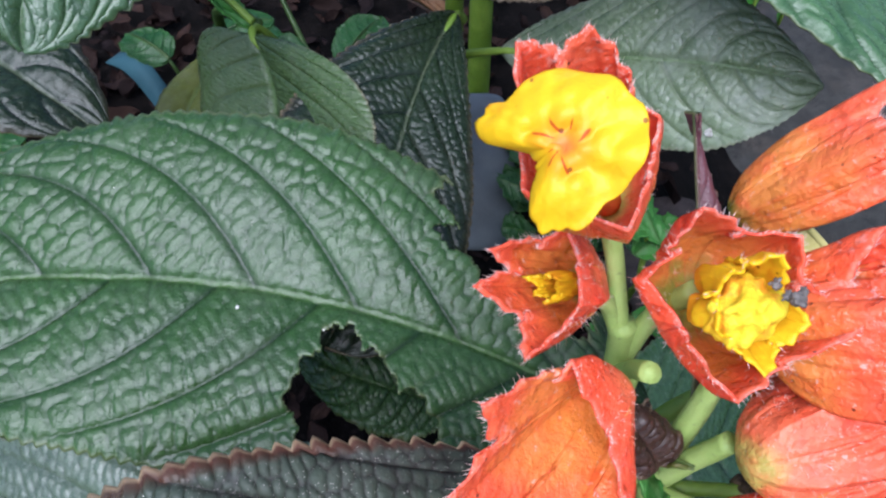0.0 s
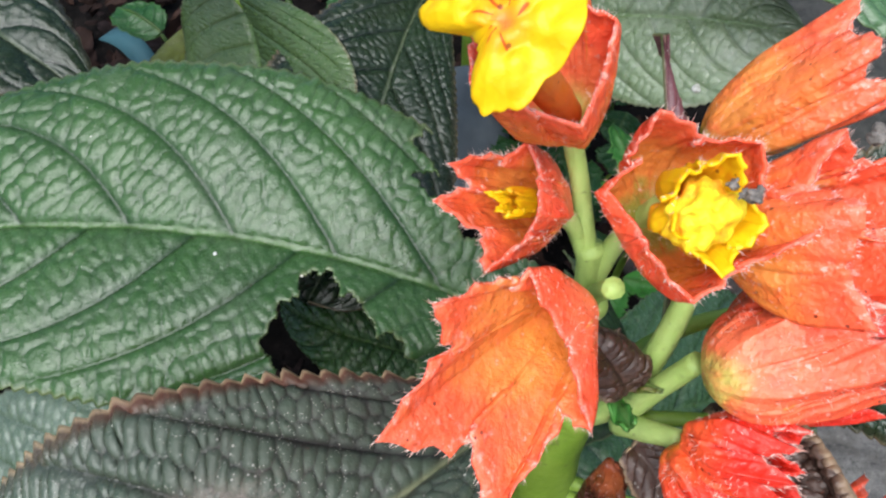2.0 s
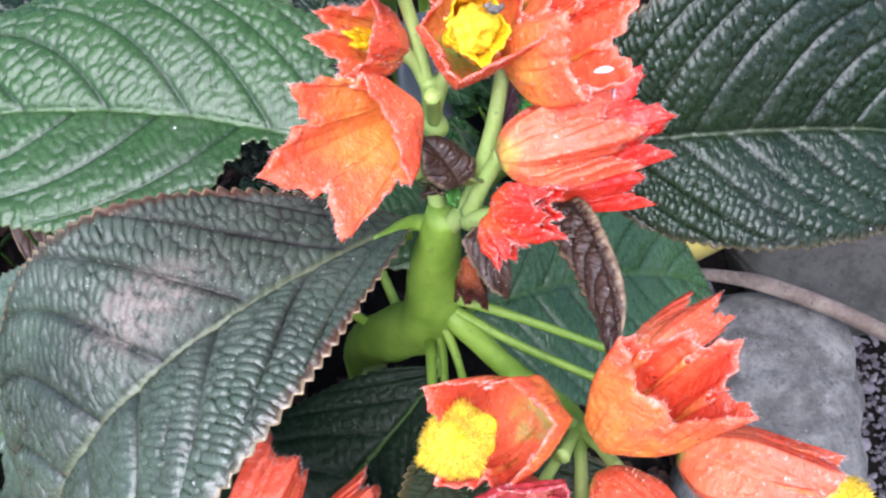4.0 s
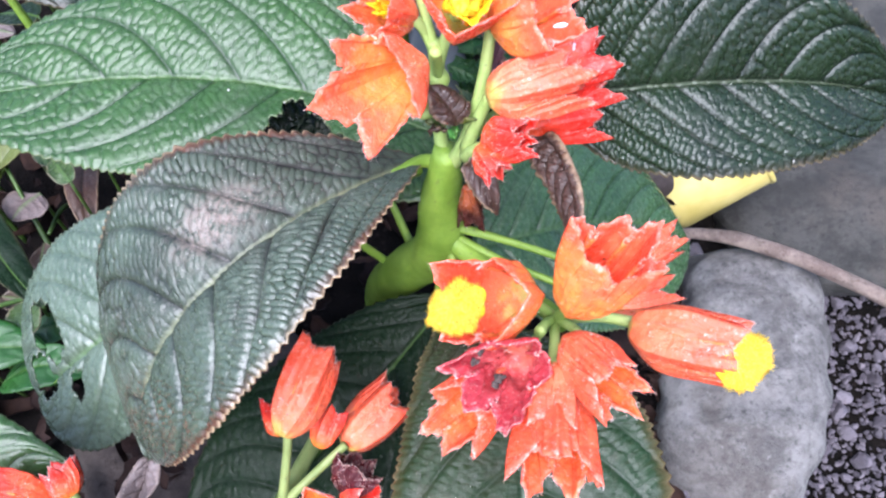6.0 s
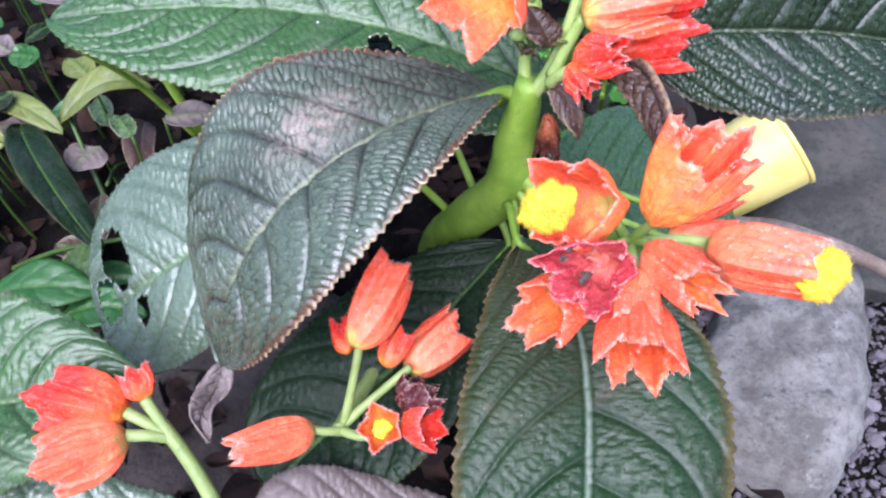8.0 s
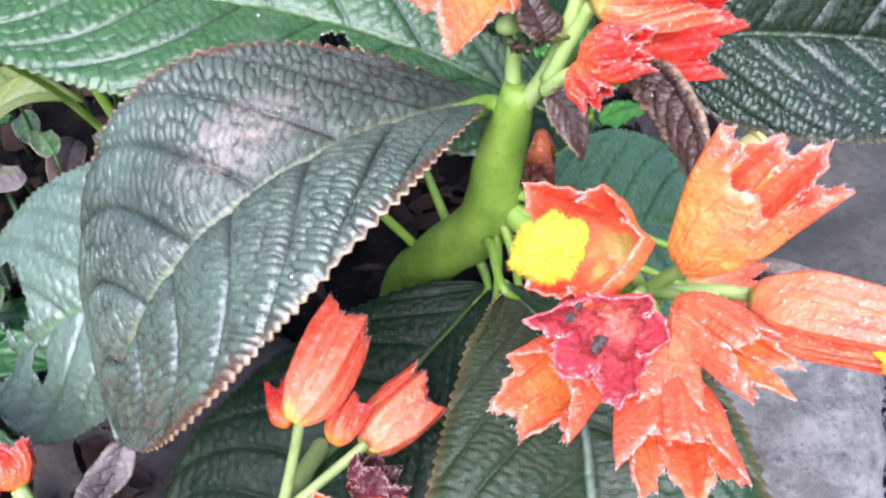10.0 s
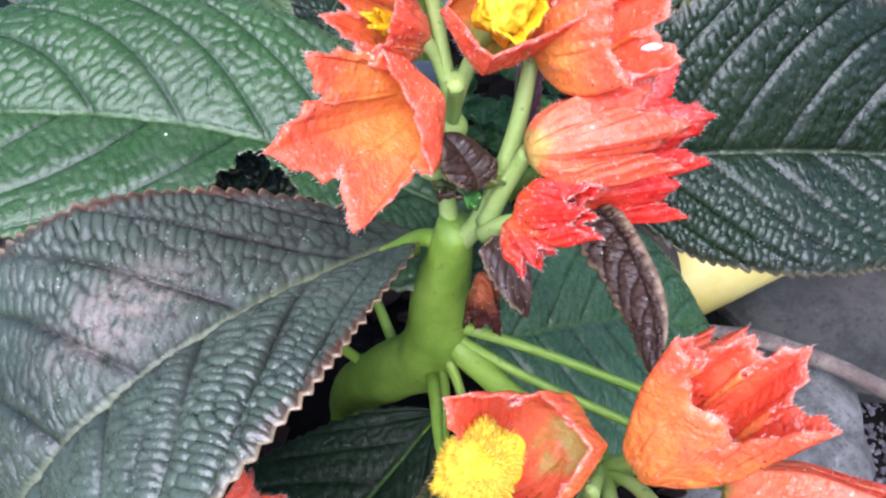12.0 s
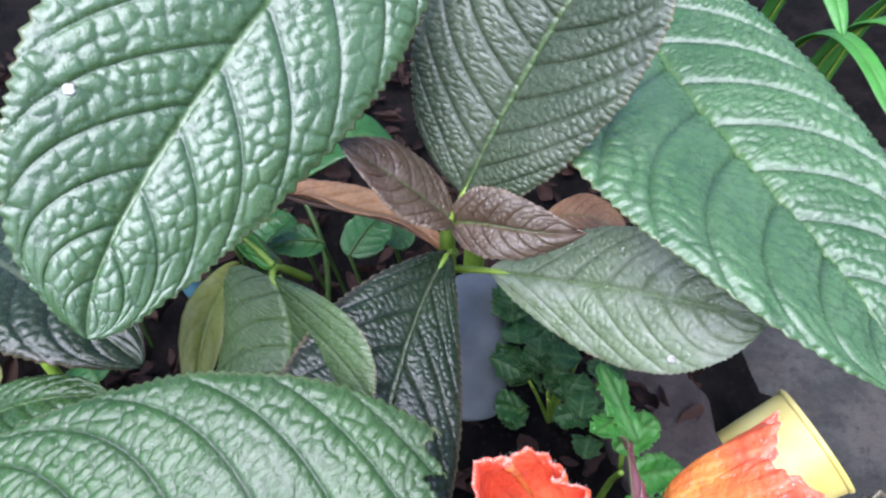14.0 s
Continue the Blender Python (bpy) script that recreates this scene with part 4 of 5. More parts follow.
leaf(shoot, DULL, mid=((-0.0540, 0.1643, 0.2005), (-0.0474, 0.1469, 0.1863), (-0.0544, 0.1279, 0.1732), (-0.0713, 0.1075, 0.1605)), left=(0.0317, -0.0217, 0.0113), right=(-0.0263, 0.0179, -0.0050), a=0.30, b=0.52, label='grey-green dusty leaf', nu=300, nv=40, quilt=0.0005, teeth=44, tooth=0.0007, seed=26, petiole=[(-0.050, 0.190, 0.17), (-0.054, 0.172, 0.197)], rim=0.4)
tall = thing("leafy_plant", (0.02, 0.31, 0.0), "tall leafy plant with large glossy quilted green leaves", "plant")
tube("stem", [(0.02, 0.31, -0.01), (0.02, 0.31, 0.1), (0.018, 0.295, 0.22), (0.01, 0.27, 0.30)], [0.007, 0.006, 0.005, 0.004], STEM, tall, "", 24, 12)
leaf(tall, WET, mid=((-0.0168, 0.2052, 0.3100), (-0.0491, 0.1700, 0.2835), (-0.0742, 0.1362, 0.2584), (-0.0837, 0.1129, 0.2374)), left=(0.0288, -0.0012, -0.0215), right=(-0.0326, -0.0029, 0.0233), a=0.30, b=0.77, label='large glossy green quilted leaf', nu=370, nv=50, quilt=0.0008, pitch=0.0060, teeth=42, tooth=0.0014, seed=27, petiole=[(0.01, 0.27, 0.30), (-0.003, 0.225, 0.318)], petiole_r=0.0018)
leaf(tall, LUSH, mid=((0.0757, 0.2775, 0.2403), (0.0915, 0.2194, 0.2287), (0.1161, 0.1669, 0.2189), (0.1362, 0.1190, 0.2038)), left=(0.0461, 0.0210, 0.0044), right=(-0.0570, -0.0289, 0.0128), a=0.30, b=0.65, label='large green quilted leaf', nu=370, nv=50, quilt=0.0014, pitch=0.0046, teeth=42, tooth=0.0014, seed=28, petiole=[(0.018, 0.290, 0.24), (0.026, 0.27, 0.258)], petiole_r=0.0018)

# ---- flowers: upper cluster ----
tube("flower_stalk", [(0.0275, 0.040, 0.198), (0.0262, 0.0440, 0.212), (0.0268, 0.0475, 0.228), (0.0262, 0.0500, 0.240)], [0.0024, 0.0019, 0.0021, 0.0020], STALK, plant, "pale green flower stalk", 26, 12)
tube("flower_stalk", [(0.0262, 0.0490, 0.236), (0.0240, 0.0540, 0.248), (0.0212, 0.0575, 0.2590)], [0.0016, 0.0013, 0.0014], STALK, plant, "pale green flower stalk", 18, 10)
tube("flower_stalk", [(0.0262, 0.0490, 0.236), (0.0240, 0.0510, 0.242), (0.0215, 0.0510, 0.2465)], [0.0014, 0.0013, 0.0015], STALK, plant, "pale green flower stalk", 14, 10)
tube("flower_stalk", [(0.0268, 0.0480, 0.232), (0.0300, 0.0500, 0.242), (0.0335, 0.0490, 0.2505)], [0.0016, 0.0015, 0.0016], STALK, plant, "pale green flower stalk", 16, 10)
tube("flower_stalk", [(0.0265, 0.0470, 0.228), (0.0270, 0.0440, 0.237), (0.0270, 0.0395, 0.2455)], [0.0016, 0.0014, 0.0015], STALK, plant, "pale green flower stalk", 16, 10)
tube("flower_stalk", [(0.0285, 0.0390, 0.202), (0.0330, 0.0370, 0.214), (0.0375, 0.0400, 0.228), (0.0405, 0.0460, 0.242), (0.0425, 0.0550, 0.2510)], [0.0024, 0.0021, 0.0019, 0.0015, 0.0014], STALK, plant, "pale green flower stalk", 24, 12)
tube("flower_stalk", [(0.0335, 0.0350, 0.214), (0.0370, 0.0345, 0.226), (0.0400, 0.0342, 0.2345)], [0.0021, 0.0017, 0.0016], STALK, plant, "pale green flower stalk", 14, 10)
tube("flower_stalk", [(0.0335, 0.0340, 0.212), (0.0360, 0.0300, 0.219), (0.0390, 0.0270, 0.2240)], [0.0022, 0.0018, 0.0015], STALK, plant, "pale green flower stalk", 14, 10)
f1 = calyx(plant, (0.0212, 0.0575, 0.2580), None, 0.0080, label="orange calyx around a yellow corolla", waist=0.9, split=0.22, seed=3, points=((0.0076, 0.0586, 0.2831), (0.0150, 0.0603, 0.2836), (0.0250, 0.0600, 0.2710), (0.0195, 0.0450, 0.2700), (0.0085, 0.0470, 0.2740)))
f2 = calyx(plant, (0.0215, 0.0540, 0.2440), None, 0.0070, label="small orange-red calyx", waist=0.7, split=0.32, seed=5, points=((0.0056, 0.0521, 0.2559), (0.0040, 0.0477, 0.2537), (0.0100, 0.0393, 0.2506), (0.0165, 0.0435, 0.2560), (0.0160, 0.0560, 0.2550)))
f3 = calyx(plant, (0.0335, 0.0500, 0.2470), None, 0.0096, label="orange calyx holding a crumpled yellow corolla", waist=1.0, split=0.24, seed=8, points=((0.0301, 0.0501, 0.2663), (0.0257, 0.0479, 0.2550), (0.0322, 0.0305, 0.2575), (0.0463, 0.0378, 0.2602), (0.0433, 0.0501, 0.2612)))
f4 = calyx(plant, (0.0240, 0.0395, 0.2415), None, 0.0074, label="wide open empty orange calyx", waist=0.45, split=0.34, seed=12, points=((-0.0020, 0.0178, 0.2500), (0.0102, 0.0130, 0.2372), (0.0226, 0.0222, 0.2410), (0.0150, 0.0372, 0.2545), (0.0040, 0.0296, 0.2589)))
f5 = calyx(plant, (0.0470, 0.0690, 0.2400), None, 0.0080, label="narrow orange calyx", waist=0.8, split=0.32, seed=15, points=((0.0684, 0.0840, 0.2542), (0.0730, 0.0690, 0.2510), (0.0665, 0.0625, 0.2590), (0.0620, 0.0660, 0.2630), (0.0640, 0.0770, 0.2620)))
f6 = calyx(plant, (0.0425, 0.0455, 0.2460), None, 0.0088, label="wide orange calyx", waist=0.85, split=0.32, seed=18, points=((0.0515, 0.0485, 0.2640), (0.0635, 0.0450, 0.2620), (0.0620, 0.0335, 0.2550), (0.0535, 0.0295, 0.2535), (0.0500, 0.0380, 0.2640)))
f7 = calyx(plant, (0.0390, 0.0300, 0.2385), (0.0630, 0.0365, 0.2400), 0.0090, label="orange-red calyx", flare=0.85, waist=1.0, depth=0.5, seed=21, crumple=0.08)
f8 = calyx(plant, (0.0460, 0.0390, 0.2290), (0.0725, 0.0455, 0.2330), 0.0090, RED, RED_IN, "bright red calyx", flare=1.1, waist=0.9, depth=0.40, seed=24, hairs=360)
f9 = calyx(plant, (0.0470, 0.0350, 0.2220), (0.0690, 0.0390, 0.2230), 0.0070, RED, RED_IN, "bright red calyx", flare=1.15, waist=0.85, depth=0.42, seed=27, hairs=360)
calyx(plant, (0.0385, 0.0262, 0.2275), (0.0495, 0.0185, 0.2365), 0.0058, RED, RED_IN, "small red bud", flare=0.85, waist=1.1, depth=0.5, seed=30, crumple=0.12)
calyx(plant, (0.0372, 0.0255, 0.2265), (0.0422, 0.0172, 0.2235), 0.0052, RED, RED_IN, "small red bud", flare=0.8, waist=1.1, depth=0.5, seed=33, crumple=0.12)

for place, size, mat, tag in (((0.0268, 0.0462, 0.2300), (0.0030, 0.0030, 0.0026), STALK, "pale green round bud"), ((0.0280, 0.0398, 0.2290), (0.0017, 0.0017, 0.0019), OLIVE, "small olive bud"), ((0.0235, 0.0370, 0.2275), (0.0032, 0.0022, 0.0018), STALK, "pale green bud"), ((0.0288, 0.0352, 0.2280), (0.0015, 0.0015, 0.0020), STALK, "small green bud")):
    V, F = lump_mesh(place, size, (25, 10, 30), 3, 0.12, int(size[0] * 1e5), 2.0)
    mesh_object("bud", V, F, mat, plant, tag)


def corolla(parent, base, mouth, radius, seed):
    B, E = V3(base), V3(mouth)
    ax = unit(E - B)
    length = np.linalg.norm(E - B)
    e1 = unit(np.cross(ax, (0.21, 0.93, 0.31)))
    e2 = np.cross(ax, e1)
    ns, nt = 46, 140
    th = np.linspace(0, 2 * math.pi, nt, endpoint=False)
    S, TH = np.meshgrid(np.linspace(0, 1, ns), th, indexing="ij")
    deg = np.degrees(th)
    shape = np.interp(deg, [0, 4, 25, 50, 68, 81, 107, 134, 165, 187, 215, 239, 275, 302, 328, 345, 352, 357, 360], [0.70, 0.30, 0.16, 0.26, 0.75, 1.10, 1.0, 0.80, 0.82, 0.98, 1.08, 0.98, 0.92, 1.0, 1.16, 1.34, 1.38, 1.2, 0.70])
    limb = np.clip((S - 0.25) / 0.75, 0, 1)
    R = radius * S * (0.38 + (0.98 * shape - 0.10)[None, :] * S)
    R = R * (1 + 0.05 * limb * waves(TH * 7, TH * 0, seed + 2, 1.0) + 0.05 * limb * waves(TH * 23, TH * 0, seed + 3, 1.0) * (np.cos(TH - 0.6) > 0.2))
    Z = length - radius * 0.30 * (1 - S) ** 2 - radius * 0.45 * limb ** 2 * (0.4 + 0.5 * shape)[None, :] - radius * 0.35 * limb ** 2 * np.cos(TH - 0.2)
    x, y = R * np.cos(TH) / radius, R * np.sin(TH) / radius
    Z = Z + radius * (0.13 * limb * waves(TH * 3 + np.sin(TH * 2), S * 4, seed, 1.0) + 0.055 * waves(x * 6, y * 6, seed + 4, 1.0) + 0.07 * waves(x * 13, y * 13, seed + 5, 1.0) * (1.2 - S))
    X = B + Z[..., None] * ax + (R * np.cos(TH))[..., None] * e1 + (R * np.sin(TH))[..., None] * e2
    streak = np.clip(np.sin(TH * 9 + 2 * np.sin(S * 9)), 0, 1) ** 3 * np.exp(-((S - 0.42) / 0.16) ** 2) * np.clip(waves(TH * 2, S * 5, seed + 8, 2.0) * 3 + 0.6, 0, 1)
    return mesh_object("corolla", X.reshape(-1, 3), grid_faces(ns, nt, True), PETAL, parent, "bright yellow lobed corolla with red streaks", {"along": S, "streak": streak}, thick=0.0003)


yellow = corolla(f1, (0.0150, 0.0525, 0.2700), (0.0106, 0.0428, 0.2846), 0.0058, 4)
tube("corolla_tube", [(0.0208, 0.0568, 0.2595), (0.0150, 0.0510, 0.2720), (0.0118, 0.0445, 0.2815)], [0.0020, 0.0024, 0.0014], PETAL, yellow, "yellow corolla tube", 18, 14)
calyx(f3, (0.0343, 0.0465, 0.2530), (0.0348, 0.0398, 0.2622), 0.0056, PETAL, PETAL, "crumpled yellow corolla", flare=1.05, waist=0.8, depth=0.3, seed=66, name="corolla", hairs=60, crumple=0.22)
floss_dome(f3, (0.0345, 0.0405, 0.2592), (0.02, -0.65, 0.75), 0.0042, 6, "crumpled yellow corolla throat", 0)
calyx(f2, (0.0195, 0.0520, 0.2470), (0.0125, 0.0480, 0.2530), 0.0022, PETAL, PETAL, "small yellow corolla", flare=1.0, waist=0.8, seed=67, name="corolla", hairs=0, crumple=0.2)

calyx(plant, (0.0334, 0.0300, 0.2030), (0.0346, 0.0285, 0.1865), 0.0034, DRIED, DRIED, "dried rust-brown calyx hanging by the stem", flare=1.35, waist=0.8, depth=0.6, seed=35, crumple=0.16, hairs=60)

# ---- flowers: lower cluster ----
tube("flower_branch", [(0.0245, 0.0380, 0.170), (0.0330, 0.0290, 0.168), (0.0450, 0.0140, 0.172), (0.0550, 0.0010, 0.180), (0.0570, -0.0080, 0.189)], [0.0040, 0.0032, 0.0030, 0.0028, 0.0026], STEM, plant, "light green branch", 34, 14)
for end, r0 in (((0.0455, -0.0065, 0.2030), 0.0016), ((0.0596, -0.0139, 0.2095), 0.0016), ((0.0745, -0.0125, 0.1975), 0.0015), ((0.0500, -0.0150, 0.1990), 0.0014), ((0.0460, -0.0190, 0.1940), 0.0013), ((0.0525, -0.0250, 0.2010), 0.0015), ((0.0600, -0.0190, 0.2030), 0.0014)):
    tube("flower_stalk", [(0.0560, -0.0050, 0.186), tuple((V3((0.0560, -0.0050, 0.186)) * 0.45 + V3(end) * 0.55) + V3((0, 0, 0.002))), end], [r0 * 1.1, r0 * 0.9, r0 * 1.1], STALK, plant, "pale green flower stalk", 14, 10)
for way in (((0.0240, 0.0380, 0.1740), (0.0480, 0.0290, 0.1735), (0.0760, 0.0170, 0.1720)), ((0.0240, 0.0375, 0.1710), (0.0460, 0.0240, 0.1690), (0.0745, 0.0097, 0.1677)), ((0.0235, 0.0370, 0.1700), (0.0300, 0.0240, 0.1600), (0.0345, 0.0080, 0.1400)), ((0.0230, 0.0370, 0.1690), (0.0260, 0.0260, 0.1560), (0.0250, 0.0120, 0.1360))):
    tube("flower_stalk", way, [0.0018, 0.0012, 0.0011], STEM, plant, "thin green flower stalk", 18, 10, 2)
for k in range(7):
    a = k * 0.9 + 0.3
    c = V3((0.0300 + 0.003 * math.cos(a), 0.0370 + 0.003 * math.sin(a), 0.2180 + 0.0012 * k))
    d = unit((math.cos(a), math.sin(a), 0.5)) * (0.0050 + 0.0012 * (k % 3))
    n = unit(np.cross(d, (0, 0, 1))) * 0.0013
    leaf(plant, (OLIVE, PURPLE, FRESH)[k % 3], mid=(c, c + d * 0.33, c + d * 0.67 + V3((0, 0, 0.0004)), c + d), left=n, right=-n, a=0.4, b=0.7, nu=30, nv=8, veins=4, teeth=6, tooth=0.0003, quilt=0.0002, seed=130 + k, rib=False, name="bract")
b1 = calyx(plant, (0.0465, -0.0085, 0.2040), None, 0.0098, label="orange calyx with a shaggy yellow corolla", waist=0.95, split=0.24, seed=41, points=((0.0241, -0.0117, 0.2296), (0.0383, -0.0100, 0.2275), (0.0460, -0.0150, 0.2190), (0.0360, -0.0245, 0.2120), (0.0251, -0.0239, 0.2151)))
floss_dome(b1, (0.0300, -0.0172, 0.2185), (-0.6, -0.35, 0.65), 0.0060, 42)
b2 = calyx(plant, (0.0565, -0.0150, 0.2105), None, 0.0072, label="orange calyx with long pointed lobes", waist=1.0, split=0.30, seed=44, points=((0.0549, -0.0101, 0.2427), (0.0680, -0.0066, 0.2373), (0.0746, -0.0090, 0.2381), (0.0726, -0.0222, 0.2407), (0.0620, -0.0170, 0.2330)))
b3 = calyx(plant, (0.0732, -0.0150, 0.1995), (0.0955, -0.0265, 0.2070), 0.0094, label="orange calyx with a shaggy yellow corolla", flare=0.85, waist=1.2, depth=0.3, split=0.17, seed=47)
floss_dome(b3, (0.0955, -0.0285, 0.2068), (0.75, -0.55, 0.35), 0.0060, 48)
calyx(plant, (0.0440, -0.0225, 0.2040), None, 0.0085, CRIMSON, CRIMSON, "withered crimson calyx", waist=0.35, split=0.34, seed=50, crumple=0.16, points=((0.0480, -0.0243, 0.2147), (0.0494, -0.0322, 0.2123), (0.0383, -0.0464, 0.2157), (0.0300, -0.0410, 0.2140), (0.0232, -0.0305, 0.2151)))
calyx(plant, (0.0430, -0.0230, 0.1950), None, 0.0078, label="small orange calyx", waist=0.75, split=0.30, seed=53, points=((0.0193, -0.0406, 0.1998), (0.0244, -0.0461, 0.1989), (0.0316, -0.0492, 0.2060), (0.0300, -0.0370, 0.2085), (0.0225, -0.0330, 0.2060)))
calyx(plant, (0.0525, -0.0255, 0.2020), (0.0500, -0.0455, 0.2040), 0.0078, label="orange calyx", flare=0.9, waist=1.0, depth=0.30, seed=56)
calyx(plant, (0.0525, -0.0270, 0.1965), None, 0.0088, label="orange calyx", waist=0.8, split=0.32, seed=59, points=((0.0386, -0.0550, 0.2105), (0.0433, -0.0586, 0.2051), (0.0530, -0.0595, 0.2027), (0.0589, -0.0573, 0.2110), (0.0495, -0.0520, 0.2140)))
calyx(plant, (0.0560, -0.0205, 0.2050), None, 0.0080, label="orange calyx", waist=0.95, split=0.32, seed=62, points=((0.0604, -0.0459, 0.2156), (0.0690, -0.0440, 0.2130), (0.0730, -0.0371, 0.2110), (0.0700, -0.0310, 0.2130), (0.0620, -0.0360, 0.2200)))
calyx(plant, (0.0760, 0.0170, 0.1720), (0.0990, 0.0330, 0.1690), 0.0078, label="pale orange calyx", flare=1.0, waist=0.9, depth=0.36, seed=65)
calyx(plant, (0.0745, 0.0095, 0.1675), (0.0960, 0.0180, 0.1600), 0.0072, label="pale orange calyx", flare=1.0, waist=0.9, depth=0.36, seed=68)

# ---- flowers: the low branch under the dark leaf ----
tube("flower_branch", [(0.002, 0.055, 0.098), (-0.018, 0.010, 0.104), (-0.030, -0.024, 0.116), (-0.0330, -0.0420, 0.130)], [0.0035, 0.003, 0.0028, 0.0024], DULLSTALK, plant, "light green branch", 60, 12)
for way in (((-0.0315, -0.0400, 0.130), (-0.0270, -0.0310, 0.146), (-0.0238, -0.0243, 0.1590)), ((-0.0315, -0.0400, 0.130), (-0.022, -0.034, 0.137), (-0.0090, -0.0250, 0.1440)), ((-0.0320, -0.0420, 0.130), (-0.036, -0.0435, 0.133), (-0.0400, -0.0438, 0.1350)), ((-0.0320, -0.0420, 0.130), (-0.024, -0.045, 0.133), (-0.0175, -0.0420, 0.1340))):
    tube("flower_stalk", way, [0.0017, 0.0014, 0.0014], DULLSTALK, plant, "green flower stalk", 14, 10)
calyx(plant, (-0.0245, -0.0280, 0.1630), (-0.0125, -0.0030, 0.1690), 0.0086, label="upright orange calyx", flare=0.95, waist=1.1, split=0.2, depth=0.4, seed=71, twist=0.3)
calyx(plant, (-0.0295, -0.0230, 0.1490), (-0.0335, -0.0110, 0.1480), 0.0040, RED, RED_IN, "small red calyx", flare=0.9, waist=1.0, seed=74, hairs=60)
calyx(plant, (-0.0170, -0.0270, 0.1480), (-0.0110, -0.0150, 0.1500), 0.0052, RED, RED_IN, "small red calyx", flare=0.9, waist=1.0, seed=77, hairs=60)
calyx(plant, (-0.0105, -0.0240, 0.1390), (0.0075, -0.0070, 0.1400), 0.0092, label="orange-red calyx", flare=1.05, waist=0.95, split=0.24, depth=0.4, seed=80)
calyx(plant, (-0.0400, -0.0438, 0.1350), (-0.0630, -0.0560, 0.1470), 0.0080, label="orange calyx closed at the mouth", split=0.16, flare=0.55, waist=1.15, depth=0.3, seed=83)
d2 = calyx(plant, (-0.0175, -0.0420, 0.1335), (-0.0172, -0.0462, 0.1445), 0.0068, label="small orange star-shaped calyx", flare=1.05, waist=0.85, depth=0.36, seed=86, twist=0.25)
floss_dome(d2, (-0.0173, -0.0450, 0.1405), (0, -0.3, 0.9), 0.0028, 87, "small yellow corolla", 60)
calyx(plant, (-0.0100, -0.0380, 0.1360), (-0.0040, -0.0300, 0.1420), 0.0066, MAROON, MAROON, "withered dark maroon calyx", flare=1.1, waist=0.8, depth=0.4, seed=89, crumple=0.15)
calyx(plant, (-0.0110, -0.0400, 0.1320), (0.0000, -0.0430, 0.1390), 0.0070, RED, RED_IN, "red calyx", flare=1.05, waist=0.9, depth=0.36, seed=92)
calyx(plant, (-0.0985, -0.0430, 0.1450), (-0.1235, -0.0390, 0.1470), 0.0112, RED, ORANGE_IN, "broad red-orange calyx", flare=1.0, waist=0.95, depth=0.5, split=0.26, seed=95)
calyx(plant, (-0.0970, -0.0500, 0.1430), (-0.1165, -0.0595, 0.1450), 0.0110, ORANGE, ORANGE_IN, "broad orange calyx", flare=1.0, waist=1.0, depth=0.5, split=0.26, seed=96)
calyx(plant, (-0.0930, -0.0390, 0.1460), (-0.0985, -0.0290, 0.1500), 0.0060, RED, RED_IN, "small red calyx", flare=1.0, waist=0.9, depth=0.5, seed=98)

tube("flower_branch", [(-0.060, -0.090, 0.085), (-0.068, -0.072, 0.112), (-0.078, -0.056, 0.130), (-0.0880, -0.0450, 0.1400)], [0.0028, 0.0026, 0.0024, 0.0024], DULLSTALK, plant, "dull green branch", 24, 12)
for end in ((-0.0985, -0.0430, 0.1452), (-0.0970, -0.0500, 0.1432), (-0.0930, -0.0390, 0.1462)):
    tube("flower_stalk", [(-0.0850, -0.0480, 0.1370), tuple((V3((-0.0850, -0.0480, 0.1370)) + V3(end)) / 2 + V3((0, 0, 0.001))), end], [0.0021, 0.0018, 0.0020], DULLSTALK, plant, "dull green flower stalk", 12, 10)

# ---- loose things on the ground ----
cup = thing("yellow_cup", (0.20, 0.215, -0.07), "faded yellow plastic cup lying on its side", "cup")


def turned(profile, axis_from, axis_to, sides=40):
    A, E = V3(axis_from), V3(axis_to)
    ax = unit(E - A)
    e1 = unit(np.cross(ax, (0.1, 0.2, 0.97)))
    e2 = np.cross(ax, e1)
    L = np.linalg.norm(E - A)
    V = [A + ax * (t * L) + r * (math.cos(a) * e1 + math.sin(a) * e2) for t, r in profile for a in np.linspace(0, 2 * math.pi, sides, endpoint=False)]
    return V, grid_faces(len(profile), sides, True)


cv, cf = turned([(0.0, 0.0245), (0.03, 0.0272), (0.10, 0.0285), (0.5, 0.0305), (0.95, 0.0322), (1.0, 0.0318), (0.5, 0.0290), (0.06, 0.0270)], (0.168, 0.2015, -0.042), (0.2240, 0.2195, -0.006), 56)
wall = mesh_object("cup_wall", cv, cf, YELLOW_PLASTIC, cup)
cv, cf = turned([(0.945, 0.0322), (0.955, 0.0333), (0.99, 0.0335), (1.0, 0.0325), (0.99, 0.0312)], (0.168, 0.2015, -0.042), (0.2240, 0.2195, -0.006), 56)
mesh_object("rim", cv, cf, YELLOW_PLASTIC, cup, "rolled yellow rim")
cv, cf = turned([(0.0, 0.0005), (-0.01, 0.020), (0.0, 0.0245), (0.03, 0.024), (0.04, 0.0005)], (0.168, 0.2015, -0.042), (0.2240, 0.2195, -0.006), 56)
mesh_object("base", cv, cf, YELLOW_PLASTIC, cup)
